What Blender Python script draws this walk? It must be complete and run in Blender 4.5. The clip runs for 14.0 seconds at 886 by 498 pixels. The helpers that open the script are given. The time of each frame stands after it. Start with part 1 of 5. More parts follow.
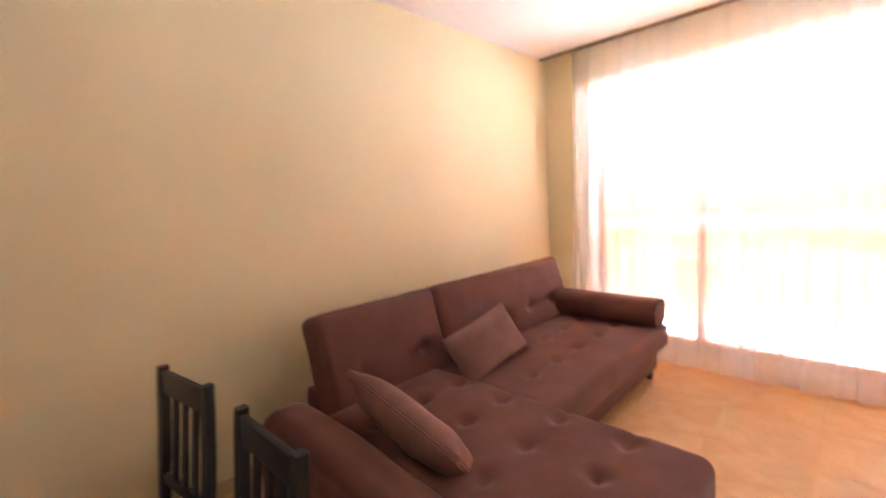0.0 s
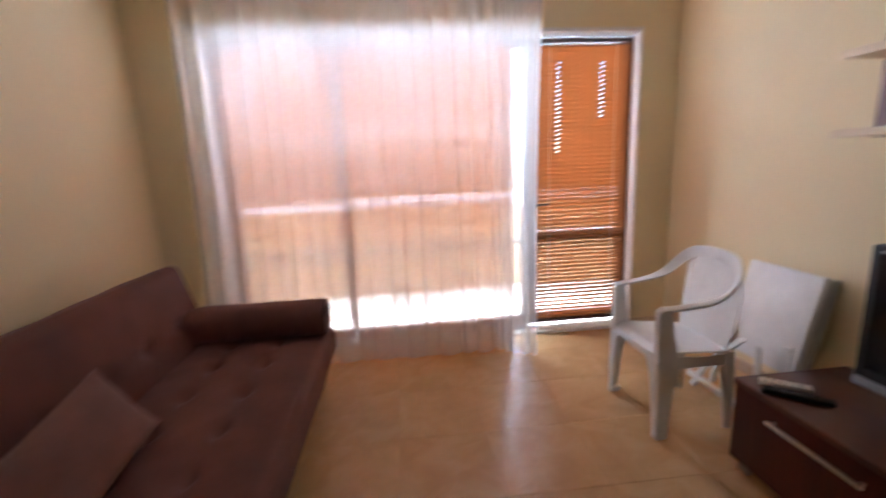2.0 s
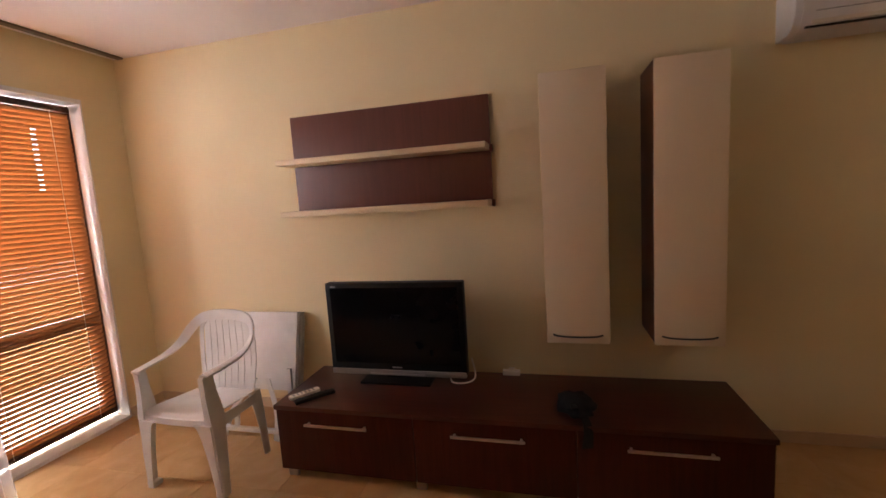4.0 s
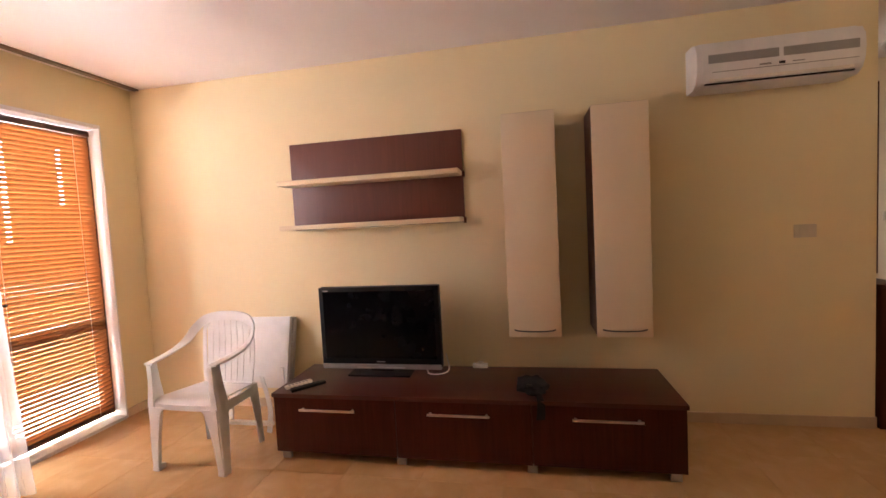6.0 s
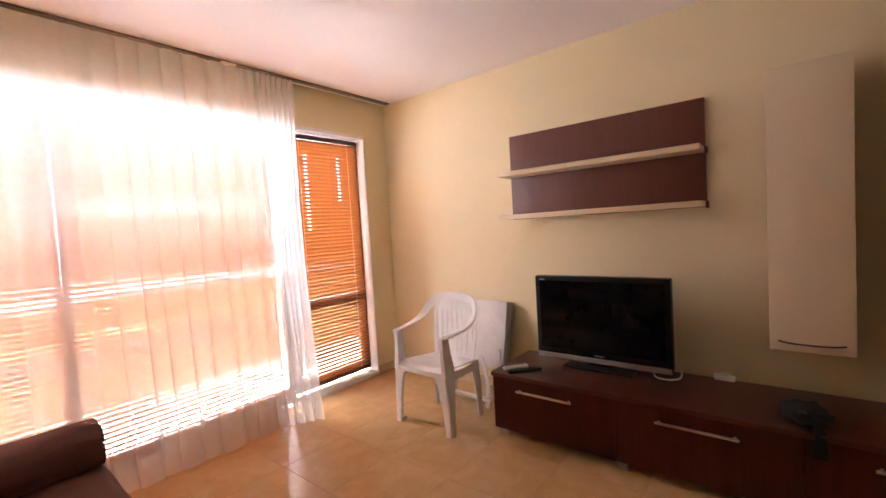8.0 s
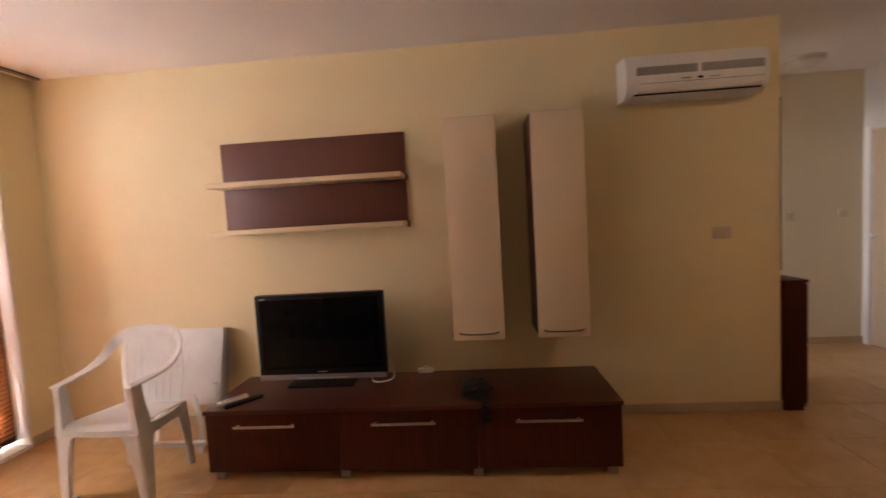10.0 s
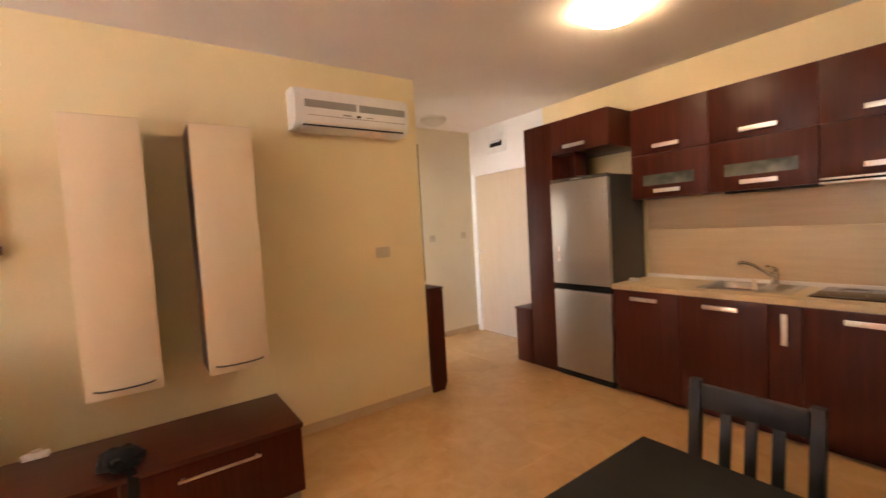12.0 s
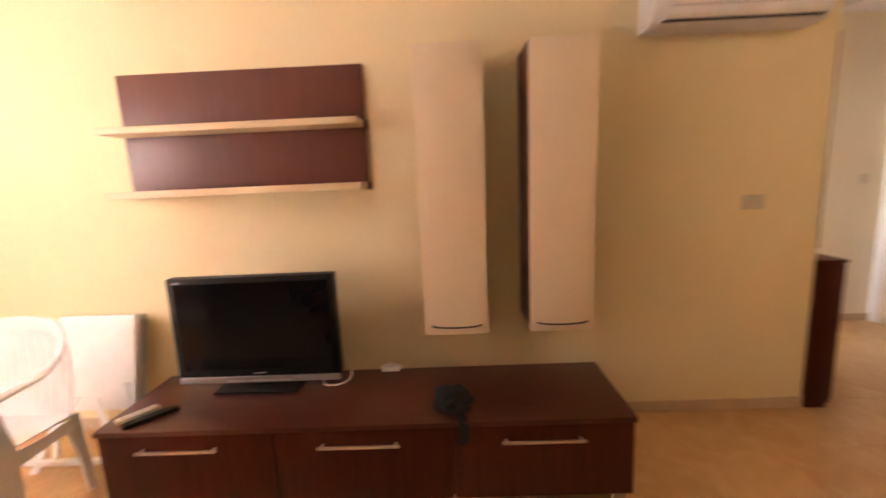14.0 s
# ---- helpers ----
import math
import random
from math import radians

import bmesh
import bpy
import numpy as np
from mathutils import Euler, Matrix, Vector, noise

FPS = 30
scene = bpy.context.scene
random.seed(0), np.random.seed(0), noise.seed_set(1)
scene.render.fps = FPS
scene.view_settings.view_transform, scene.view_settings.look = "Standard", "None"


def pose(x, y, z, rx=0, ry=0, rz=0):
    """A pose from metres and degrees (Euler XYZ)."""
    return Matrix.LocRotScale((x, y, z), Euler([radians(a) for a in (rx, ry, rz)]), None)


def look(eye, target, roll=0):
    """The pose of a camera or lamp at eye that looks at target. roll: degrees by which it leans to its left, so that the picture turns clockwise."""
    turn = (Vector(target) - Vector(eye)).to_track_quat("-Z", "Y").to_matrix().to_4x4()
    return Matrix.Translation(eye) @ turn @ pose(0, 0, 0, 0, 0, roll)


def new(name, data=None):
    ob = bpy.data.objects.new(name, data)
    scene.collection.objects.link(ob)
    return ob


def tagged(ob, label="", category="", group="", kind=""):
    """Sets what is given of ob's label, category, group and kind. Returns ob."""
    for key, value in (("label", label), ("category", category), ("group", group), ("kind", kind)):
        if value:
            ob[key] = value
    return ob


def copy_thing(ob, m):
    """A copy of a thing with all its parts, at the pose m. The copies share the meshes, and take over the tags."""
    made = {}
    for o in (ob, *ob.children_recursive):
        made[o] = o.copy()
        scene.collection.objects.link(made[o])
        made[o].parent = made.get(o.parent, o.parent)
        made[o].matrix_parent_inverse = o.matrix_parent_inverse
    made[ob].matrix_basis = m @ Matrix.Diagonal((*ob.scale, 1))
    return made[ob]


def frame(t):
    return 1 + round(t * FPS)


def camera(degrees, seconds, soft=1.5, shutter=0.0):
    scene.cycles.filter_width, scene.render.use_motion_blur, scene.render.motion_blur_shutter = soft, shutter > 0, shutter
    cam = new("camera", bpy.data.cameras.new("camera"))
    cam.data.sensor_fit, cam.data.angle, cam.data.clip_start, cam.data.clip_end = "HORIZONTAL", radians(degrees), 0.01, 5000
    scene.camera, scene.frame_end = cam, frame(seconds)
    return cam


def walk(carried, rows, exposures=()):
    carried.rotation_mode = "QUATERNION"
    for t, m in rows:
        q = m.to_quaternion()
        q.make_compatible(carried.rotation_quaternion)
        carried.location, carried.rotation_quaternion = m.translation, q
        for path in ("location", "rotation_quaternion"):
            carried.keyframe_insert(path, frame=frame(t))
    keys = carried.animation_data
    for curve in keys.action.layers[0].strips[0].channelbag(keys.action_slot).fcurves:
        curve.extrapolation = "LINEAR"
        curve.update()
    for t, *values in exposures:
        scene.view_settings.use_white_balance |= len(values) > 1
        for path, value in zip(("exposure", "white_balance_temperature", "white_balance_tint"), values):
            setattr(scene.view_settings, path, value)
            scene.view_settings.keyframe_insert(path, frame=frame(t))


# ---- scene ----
cam = camera(92.7, 14.0, soft=1.5, shutter=0.5)
PATH = [
    (0, (-1.648, -3.76, 1.37), (-3.044, -2.345, 1.149), -3.3),
    (0.5, (-1.812, -3.613, 1.327), (-2.961, -2.064, 0.799), -3.4),
    (1, (-1.989, -3.438, 1.316), (-2.967, -1.867, 0.559), -3.6),
    (1.5, (-2.109, -3.258, 1.306), (-2.614, -1.448, 0.623), -5.0),
    (2, (-2.125, -3.168, 1.369), (-1.933, -1.215, 0.983), -2.4),
    (2.5, (-2.174, -3.032, 1.399), (-1.313, -1.244, 1.146), -2.9),
    (3, (-2.273, -3.006, 1.432), (-0.721, -1.763, 1.215), -4.1),
    (3.5, (-2.4, -3.07, 1.459), (-0.562, -2.302, 1.282), -2.4),
    (4, (-2.601, -3.108, 1.481), (-0.679, -2.613, 1.239), -3.7),
    (6.5, (-3.051, -3.212, 1.401), (-1.094, -2.813, 1.298), -3.0),
    (6.8, (-3.069, -3.184, 1.423), (-1.154, -2.620, 1.304), -3.4),
    (7, (-3.085, -3.168, 1.393), (-1.227, -2.434, 1.291), -3.7),
    (7.2, (-3.101, -3.129, 1.371), (-1.32, -2.225, 1.275), -3.2),
    (7.7, (-3.038, -3.130, 1.385), (-1.420, -1.954, 1.285), -3.4),
    (8.3, (-3.024, -3.141, 1.385), (-1.492, -1.855, 1.285), -3.4),
    (8.8, (-3.012, -3.150, 1.385), (-1.335, -2.061, 1.285), -3.4),
    (9.3, (-3.01, -3.231, 1.403), (-1.102, -2.645, 1.275), -3.4),
    (9.5, (-2.996, -3.182, 1.387), (-1.044, -2.762, 1.266), -3.3),
    (10, (-2.985, -3.223, 1.438), (-0.994, -3.079, 1.303), -3.3),
    (10.5, (-2.99, -3.25, 1.441), (-1.002, -3.429, 1.314), -3.0),
    (11, (-2.999, -3.295, 1.433), (-1.082, -3.854, 1.316), -3.0),
    (11.5, (-3.002, -3.336, 1.427), (-1.223, -4.244, 1.318), -3.1),
    (12, (-2.998, -3.348, 1.428), (-1.372, -4.508, 1.319), -3.3),
    (12.5, (-2.958, -3.335, 1.422), (-1.478, -4.674, 1.298), -3.1),
    (13, (-2.85, -3.255, 1.424), (-1.233, -4.422, 1.259), -2.5),
    (13.5, (-2.65, -3.228, 1.38), (-0.743, -3.811, 1.218), -2.4),
    (14, (-2.388, -3.223, 1.459), (-0.417, -3.178, 1.123), -2.5),
]
EXPOSURES = [
    (0, 3.8, 5850, 12), (0.5, 2.93, 5650, 14), (1, 2.43, 5130, 9), (1.5, 2.48, 5080, 7), (2, 2.13, 5380, 9), (2.5, 1.28, 5550, 12),
    (3, 0.98, 5450, 13), (3.5, 1.07, 5600, 18), (4, 2.17, 6700, 18), (6.5, 3.13, 6600, 18), (7, 3.28, 6300, 18), (8.3, 2.43, 6400, 18),
    (9.5, 1.76, 6050, 17), (10, 2.51, 7000, 18), (10.5, 3.0, 7300, 14), (11, 3.2, 7450, 14), (11.5, 3.48, 7450, 14), (12, 3.77, 7350, 14),
    (12.5, 3.82, 7250, 14), (13, 3.84, 7250, 14), (13.5, 3.66, 7250, 13), (14, 3.64, 7550, 20),
]
walk(cam, [(t, look(eye, target, roll)) for t, eye, target, roll in PATH], EXPOSURES)

# ---- world, sun and large lights ----
SUN_EL, SUN_AZ = 57.0, 12.0      # degrees; azimuth from +y towards +x
world = bpy.data.worlds.new("world")
scene.world = world
world.use_nodes = True
wn = world.node_tree.nodes
sky = wn.new("ShaderNodeTexSky")
sky.sky_type, sky.sun_disc = "NISHITA", False
sky.sun_elevation, sky.sun_rotation = radians(SUN_EL), radians(SUN_AZ)
world.node_tree.links.new(sky.outputs[0], wn["Background"].inputs[0])
wn["Background"].inputs[1].default_value = 0.12


def lamp(name, kind, power, m, **settings):
    data = bpy.data.lights.new(name, kind)
    data.energy = power
    for key, value in settings.items():
        setattr(data, key, value)
    ob = new(name, data)
    ob.matrix_world = m
    return ob


_az, _el = radians(SUN_AZ), radians(SUN_EL)
_sun_from = Vector((math.sin(_az) * math.cos(_el), math.cos(_az) * math.cos(_el), math.sin(_el)))
lamp("sun", "SUN", 4.2, look(_sun_from * 20, (0, 0, 0)), angle=radians(0.5), color=(1.0, 0.95, 0.86))
# the open side of the balcony, where the sky's light comes in
lamp("sky_light", "AREA", 270, look((-1.9, 1.53, 1.77), (-1.9, 0, 1.60)), shape="RECTANGLE", size=5.2, size_y=1.66, color=(0.92, 0.94, 1.0))

# the window of the room beyond the hall
lamp("hall_daylight", "AREA", 4.6, look((1.7, -3.05, 1.5), (1.7, -6, 1.2)), shape="RECTANGLE", size=1.6, size_y=1.3, color=(0.62, 0.74, 1.0))

# ---- materials ----


class Nodes:
    """A small wrapper that adds nodes to a material and links them."""

    def __init__(self, name):
        self.mat = bpy.data.materials.new(name)
        self.mat.use_nodes = True
        self.tree = self.mat.node_tree
        self.bsdf = self.tree.nodes["Principled BSDF"]
        self.out = self.tree.nodes["Material Output"]

    def add(self, kind, **values):
        n = self.tree.nodes.new(kind)
        for key, value in values.items():
            if key in n.inputs:
                n.inputs[key].default_value = value
        return n

    def link(self, a, b):
        self.tree.links.new(a, b)

    def coords(self, scale=(1, 1, 1), rot=(0, 0, 0)):
        c = self.add("ShaderNodeTexCoord")
        m = self.add("ShaderNodeMapping")
        m.inputs["Scale"].default_value = scale
        m.inputs["Rotation"].default_value = rot
        self.link(c.outputs["Object"], m.inputs[0])
        return m.outputs[0]

    def noise(self, vec, scale, detail=4.0, rough=0.55, distort=0.0):
        n = self.add("ShaderNodeTexNoise", Scale=scale, Detail=detail, Roughness=rough, Distortion=distort)
        self.link(vec, n.inputs["Vector"])
        return n.outputs["Fac"]

    def ramp(self, fac, stops):
        r = self.add("ShaderNodeValToRGB")
        els = r.color_ramp.elements
        while len(els) < len(stops):
            els.new(0.5)
        for e, (p, c) in zip(els, stops):
            e.position, e.color = p, (*c, 1)
        self.link(fac, r.inputs[0])
        return r.outputs[0]

    def mix(self, a, b, fac, mode="MIX"):
        m = self.add("ShaderNodeMix")
        m.data_type, m.blend_type = "RGBA", mode
        for s, v in ((m.inputs[6], a), (m.inputs[7], b), (m.inputs[0], fac)):
            if isinstance(v, (int, float)):
                s.default_value = v
            elif isinstance(v, tuple):
                s.default_value = (*v, 1)
            else:
                self.link(v, s)
        return m.outputs[2]

    def bump(self, height, strength=0.2, distance=0.01):
        b = self.add("ShaderNodeBump", Strength=strength, Distance=distance)
        self.link(height, b.inputs["Height"])
        self.link(b.outputs[0], self.bsdf.inputs["Normal"])

    def base(self, colour):
        if isinstance(colour, tuple):
            self.bsdf.inputs["Base Color"].default_value = (*colour, 1)
        else:
            self.link(colour, self.bsdf.inputs["Base Color"])

    def set(self, **values):
        for key, value in values.items():
            self.bsdf.inputs[key.replace("_", " ")].default_value = value
        return self


def paint(name, c, rough=0.75, mottled=0.05, bump=0.08):
    n = Nodes(name)
    v = n.coords()
    big = n.noise(v, 1.3, 3)
    dark = tuple(k * (1 - mottled * 1.6) for k in c)
    light = tuple(min(1, k * (1 + mottled)) for k in c)
    col = n.ramp(big, [(0.3, dark), (0.7, light)])
    n.base(col)
    n.set(Roughness=rough)
    n.bump(n.noise(v, 160, 2), bump, 0.002)
    return n.mat


def wood(name, dark, light, scale=1.0, rough=0.3, axis=2, coat=0.0, random=False):
    n = Nodes(name)
    s = [16 * scale] * 3
    s[axis] = 0.9 * scale
    v = n.coords(tuple(s))
    g = n.noise(v, 2.2, 7, 0.62, 0.7)
    s2 = [70 * scale] * 3
    s2[axis] = 2.0 * scale
    fine = n.noise(n.coords(tuple(s2)), 3.0, 3)
    col = n.ramp(g, [(0.28, dark), (0.72, light)])
    col = n.mix(col, tuple(k * 0.75 for k in dark), n.ramp(fine, [(0.55, (0, 0, 0)), (0.8, (0.35, 0.35, 0.35))]))
    if random:
        info = n.add("ShaderNodeObjectInfo")
        tone = n.ramp(info.outputs["Random"], [(0, (0.78, 0.78, 0.78)), (1, (1, 1, 1))])
        col = n.mix(col, tone, 1.0, "MULTIPLY")
    n.base(col)
    n.set(Roughness=rough)
    n.bsdf.inputs["Coat Weight"].default_value = coat
    n.bsdf.inputs["Coat Roughness"].default_value = 0.28
    n.bump(fine, 0.05, 0.001)
    return n.mat


def plain(name, c, rough=0.5, metal=0.0, bump=0.03, grain=120.0, vary=0.1):
    n = Nodes(name)
    v = n.coords()
    col = n.ramp(n.noise(v, 9, 4), [(0.3, tuple(k * (1 - vary) for k in c)), (0.7, c)])
    n.base(col)
    n.set(Roughness=rough, Metallic=metal)
    if bump:
        n.bump(n.noise(v, grain, 2), bump, 0.001)
    return n.mat


M_WALL = paint("cream_wall_paint", (0.84, 0.71, 0.435), mottled=0.025)
M_CEIL = paint("white_ceiling_paint", (0.86, 0.80, 0.77), bump=0.25, mottled=0.02)
M_WHITE = paint("white_wall_paint", (0.82, 0.80, 0.77), mottled=0.02)
# cream wall colour, paled so that it holds the hall's cool daylight
M_HALL = paint("daylit_hall_paint", (0.81, 0.715, 0.54), mottled=0.02)
M_REVEAL = paint("white_reveal_paint", (0.84, 0.82, 0.80), 0.6)


def tile_material():
    n = Nodes("beige_marbled_floor_tile")
    v = n.coords()
    geo = n.add("ShaderNodeObjectInfo")
    shift = n.add("ShaderNodeVectorMath")
    shift.operation = "MULTIPLY_ADD"
    n.link(geo.outputs["Random"], shift.inputs[0])
    shift.inputs[1].default_value = (17, 31, 7)
    n.link(v, shift.inputs[2])
    a = n.noise(shift.outputs[0], 3.4, 4, 0.5, 0.8)
    b = n.noise(shift.outputs[0], 26.0, 4, 0.6)
    cloud = n.noise(shift.outputs[0], 6.0, 4, 0.55, 0.9)
    col = n.ramp(a, [(0.3, (0.55, 0.315, 0.13)), (0.55, (0.60, 0.36, 0.155)), (0.75, (0.64, 0.40, 0.19))])
    col = n.mix(col, (0.70, 0.47, 0.25), n.ramp(cloud, [(0.48, (0, 0, 0)), (0.70, (0.5, 0.5, 0.5))]))
    col = n.mix(col, (0.47, 0.25, 0.09), n.ramp(cloud, [(0.28, (0.35, 0.35, 0.35)), (0.46, (0, 0, 0))]))
    tone = n.ramp(geo.outputs["Random"], [(0, (0.97, 0.97, 0.97)), (1, (1, 1, 1))])
    n.base(n.mix(col, tone, 1.0, "MULTIPLY"))
    r = n.add("ShaderNodeMapRange")
    n.link(b, r.inputs[0])
    r.inputs[3].default_value, r.inputs[4].default_value = 0.27, 0.33
    n.link(r.outputs[0], n.bsdf.inputs["Roughness"])
    n.bump(a, 0.02, 0.002)
    return n.mat


M_TILE = tile_material()
M_GROUT = plain("tile_grout", (0.54, 0.325, 0.145), 0.6)
M_SKIRT = plain("beige_skirting_tile", (0.62, 0.46, 0.30), 0.4)
M_MAHOG = wood("mahogany_laminate", (0.050, 0.0095, 0.005), (0.085, 0.018, 0.009), 1.0, 0.36, 2, 0.0)
M_MAHOG_H = wood("mahogany_laminate_lying", (0.050, 0.0095, 0.005), (0.085, 0.018, 0.009), 1.0, 0.36, 1, 0.0)
M_PANEL = wood("brown_shelf_panel", (0.115, 0.034, 0.021), (0.15, 0.047, 0.029), 1.0, 0.42, 2, 0.0)
M_CREAM = plain("pale_cream_laminate", (0.79, 0.645, 0.455), 0.42, 0.0, 0.02, vary=0.02)
M_SHELF = wood("pale_cream_shelf", (0.74, 0.58, 0.36), (0.82, 0.67, 0.45), 0.8, 0.45, 1)
# bluish tone puts the window's sheen on the black wood into its colour
M_BLACKWOOD = wood("black_stained_wood", (0.012, 0.0125, 0.016), (0.024, 0.025, 0.031), 1.2, 0.42, 2, 0.0)
M_TABLETOP = wood("black_brown_table_top", (0.005, 0.0045, 0.0045), (0.012, 0.010, 0.0095), 1.0, 0.46, 0, 0.0)
M_FRAME = wood("dark_brown_window_frame", (0.05, 0.016, 0.007), (0.12, 0.04, 0.016), 1.0, 0.4, 2)
M_DOOR = wood("pale_oak_door", (0.62, 0.47, 0.33), (0.66, 0.52, 0.38), 0.7, 0.45, 2)
M_CHROME = plain("brushed_aluminium", (0.72, 0.71, 0.70), 0.33, 1.0, 0.02)
M_POLISHED = plain("polished_chrome", (0.78, 0.77, 0.76), 0.12, 1.0, 0.0)
M_DARKMETAL = plain("dark_bow_handle_metal", (0.10, 0.09, 0.085), 0.3, 0.9)
M_TRACK = plain("brown_curtain_track", (0.20, 0.15, 0.11), 0.5)
M_PLASTIC = plain("white_plastic", (0.83, 0.81, 0.78), 0.42, 0.0, 0.05, 60)
M_SWITCH = plain("ivory_switch_plastic", (0.66, 0.57, 0.42), 0.4)
# greyer copy of the white plastic: shade on the folded table's edge
M_TABLERIM = plain("shaded_grey_plastic", (0.50, 0.48, 0.44), 0.6)
M_OFFWHITE = plain("ivory_plastic", (0.78, 0.72, 0.62), 0.4)
M_ACGRILL = plain("grey_grille_plastic", (0.33, 0.315, 0.29), 0.5)
M_BLACK = plain("black_plastic", (0.006, 0.006, 0.0065), 0.42)
M_RUBBER = plain("black_rubber_buttons", (0.03, 0.03, 0.032), 0.7)
M_SCREEN = plain("dark_glossy_screen", (0.006, 0.006, 0.007), 0.12, 0.0, 0.0)
M_SILVER = plain("silver_plastic", (0.42, 0.42, 0.42), 0.3, 0.7)
M_CLOTH = plain("black_cloth", (0.007, 0.007, 0.008), 0.9, 0.0, 0.4, 300)
M_HOB = plain("black_glass_hob", (0.012, 0.011, 0.011), 0.08, 0.0, 0.0)
M_FRIDGESIDE = plain("dark_grey_fridge_side", (0.075, 0.07, 0.065), 0.42, 0.3)
M_GREYPLATE = plain("grey_metal_foot", (0.55, 0.54, 0.52), 0.35, 0.8)
M_BALCONY = plain("pale_balcony_tile", (0.78, 0.74, 0.68), 0.7)
M_FACADE = paint("ochre_facade_render", (0.55, 0.43, 0.28), 0.9)


def steel():
    n = Nodes("brushed_steel")
    f = n.noise(n.coords((260, 260, 2.0)), 3.0, 3)
    n.base(n.ramp(f, [(0.3, (0.40, 0.38, 0.36)), (0.7, (0.47, 0.45, 0.43))]))
    n.set(Roughness=0.34, Metallic=0.9)
    n.bump(f, 0.03, 0.001)
    return n.mat


M_STEEL = steel()


def fabric(name, c, scale=1.0):
    n = Nodes(name)
    v = n.coords()
    big = n.noise(v, 7, 4)
    weave = n.noise(v, 420 * scale, 2)
    col = n.ramp(big, [(0.3, tuple(k * 0.82 for k in c)), (0.7, tuple(k * 1.12 for k in c))])
    col = n.mix(col, tuple(k * 0.6 for k in c), n.ramp(weave, [(0.5, (0, 0, 0)), (0.75, (0.5, 0.5, 0.5))]))
    n.base(col)
    n.set(Roughness=0.85)
    n.bsdf.inputs["Sheen Weight"].default_value = 0.12
    n.bsdf.inputs["Sheen Roughness"].default_value = 0.4
    n.bsdf.inputs["Sheen Tint"].default_value = (0.8, 0.6, 0.55, 1)
    n.bump(weave, 0.25, 0.002)
    return n.mat


M_SOFA = fabric("brown_sofa_fabric", (0.150, 0.058, 0.044))
M_PIPING = fabric("dark_sofa_piping", (0.03, 0.014, 0.012))
M_PILLOW = fabric("rosy_brown_cushion_fabric", (0.22, 0.105, 0.086))


def translucent(name, diffuse, through_colour, share, clear=0.0):
    n = Nodes(name)
    v = n.coords((1, 1, 1))
    tone = n.noise(v, 30, 4)
    d = n.add("ShaderNodeBsdfDiffuse")
    n.link(n.ramp(tone, [(0.3, tuple(k * 0.85 for k in diffuse)), (0.7, diffuse)]), d.inputs[0])
    t = n.add("ShaderNodeBsdfTranslucent")
    t.inputs[0].default_value = (*through_colour, 1)
    m = n.add("ShaderNodeMixShader")
    m.inputs[0].default_value = share
    n.link(d.outputs[0], m.inputs[1])
    n.link(t.outputs[0], m.inputs[2])
    last = m
    if clear:
        c = n.add("ShaderNodeBsdfTransparent")
        last = n.add("ShaderNodeMixShader")
        last.inputs[0].default_value = clear
        n.link(m.outputs[0], last.inputs[1])
        n.link(c.outputs[0], last.inputs[2])
    n.link(last.outputs[0], n.out.inputs[0])
    return n.mat


# translucent share stands in for light scattered between the opaque wooden slats
M_SLAT = translucent("orange_wood_slat", (0.46, 0.215, 0.10), (0.57, 0.335, 0.165), 0.19)
M_SHEER = translucent("white_sheer_voile", (0.88, 0.87, 0.86), (0.92, 0.91, 0.90), 0.55, 0.48)


def glass(name, tint=(0.97, 0.98, 0.98)):
    n = Nodes(name)
    g = n.add("ShaderNodeBsdfGlossy", Roughness=0.02)
    t = n.add("ShaderNodeBsdfTransparent")
    t.inputs[0].default_value = (*tint, 1)
    f = n.add("ShaderNodeFresnel", IOR=1.45)
    m = n.add("ShaderNodeMixShader")
    n.link(f.outputs[0], m.inputs[0])
    n.link(t.outputs[0], m.inputs[1])
    n.link(g.outputs[0], m.inputs[2])
    n.link(m.outputs[0], n.out.inputs[0])
    return n.mat


M_GLASS = glass("clear_window_glass")


def frosted():
    n = Nodes("frosted_cabinet_glass")
    v = n.coords((1, 40, 1))
    n.base(n.ramp(n.noise(v, 4, 3), [(0.35, (0.05, 0.06, 0.05)), (0.7, (0.22, 0.24, 0.20))]))
    n.set(Roughness=0.18)
    return n.mat


M_FROST = frosted()


def mirror_glass():
    n = Nodes("mirror_glass")
    n.base((0.85, 0.86, 0.86))
    n.set(Roughness=0.02, Metallic=1.0)
    return n.mat


M_MIRROR = mirror_glass()


def lamp_glass(name, strength, colour):
    n = Nodes(name)
    n.base((0.9, 0.88, 0.84))
    n.set(Roughness=0.3)
    n.bsdf.inputs["Emission Color"].default_value = (*colour, 1)
    n.bsdf.inputs["Emission Strength"].default_value = strength
    return n.mat


M_LAMP = lamp_glass("lit_lamp_glass", 2.9, (1.0, 0.74, 0.47))
M_BULB = lamp_glass("lit_bulb_glass", 26.0, (1.0, 0.75, 0.49))
M_LAMPOFF = plain("unlit_lamp_glass", (0.66, 0.62, 0.58), 0.3)


def worktop_material():
    n = Nodes("pale_travertine_worktop")
    v = n.coords((2, 14, 14))
    f = n.noise(v, 2.0, 6, 0.6, 0.5)
    n.base(n.ramp(f, [(0.3, (0.60, 0.46, 0.28)), (0.7, (0.76, 0.62, 0.42))]))
    n.set(Roughness=0.3)
    return n.mat


M_WORKTOP = worktop_material()


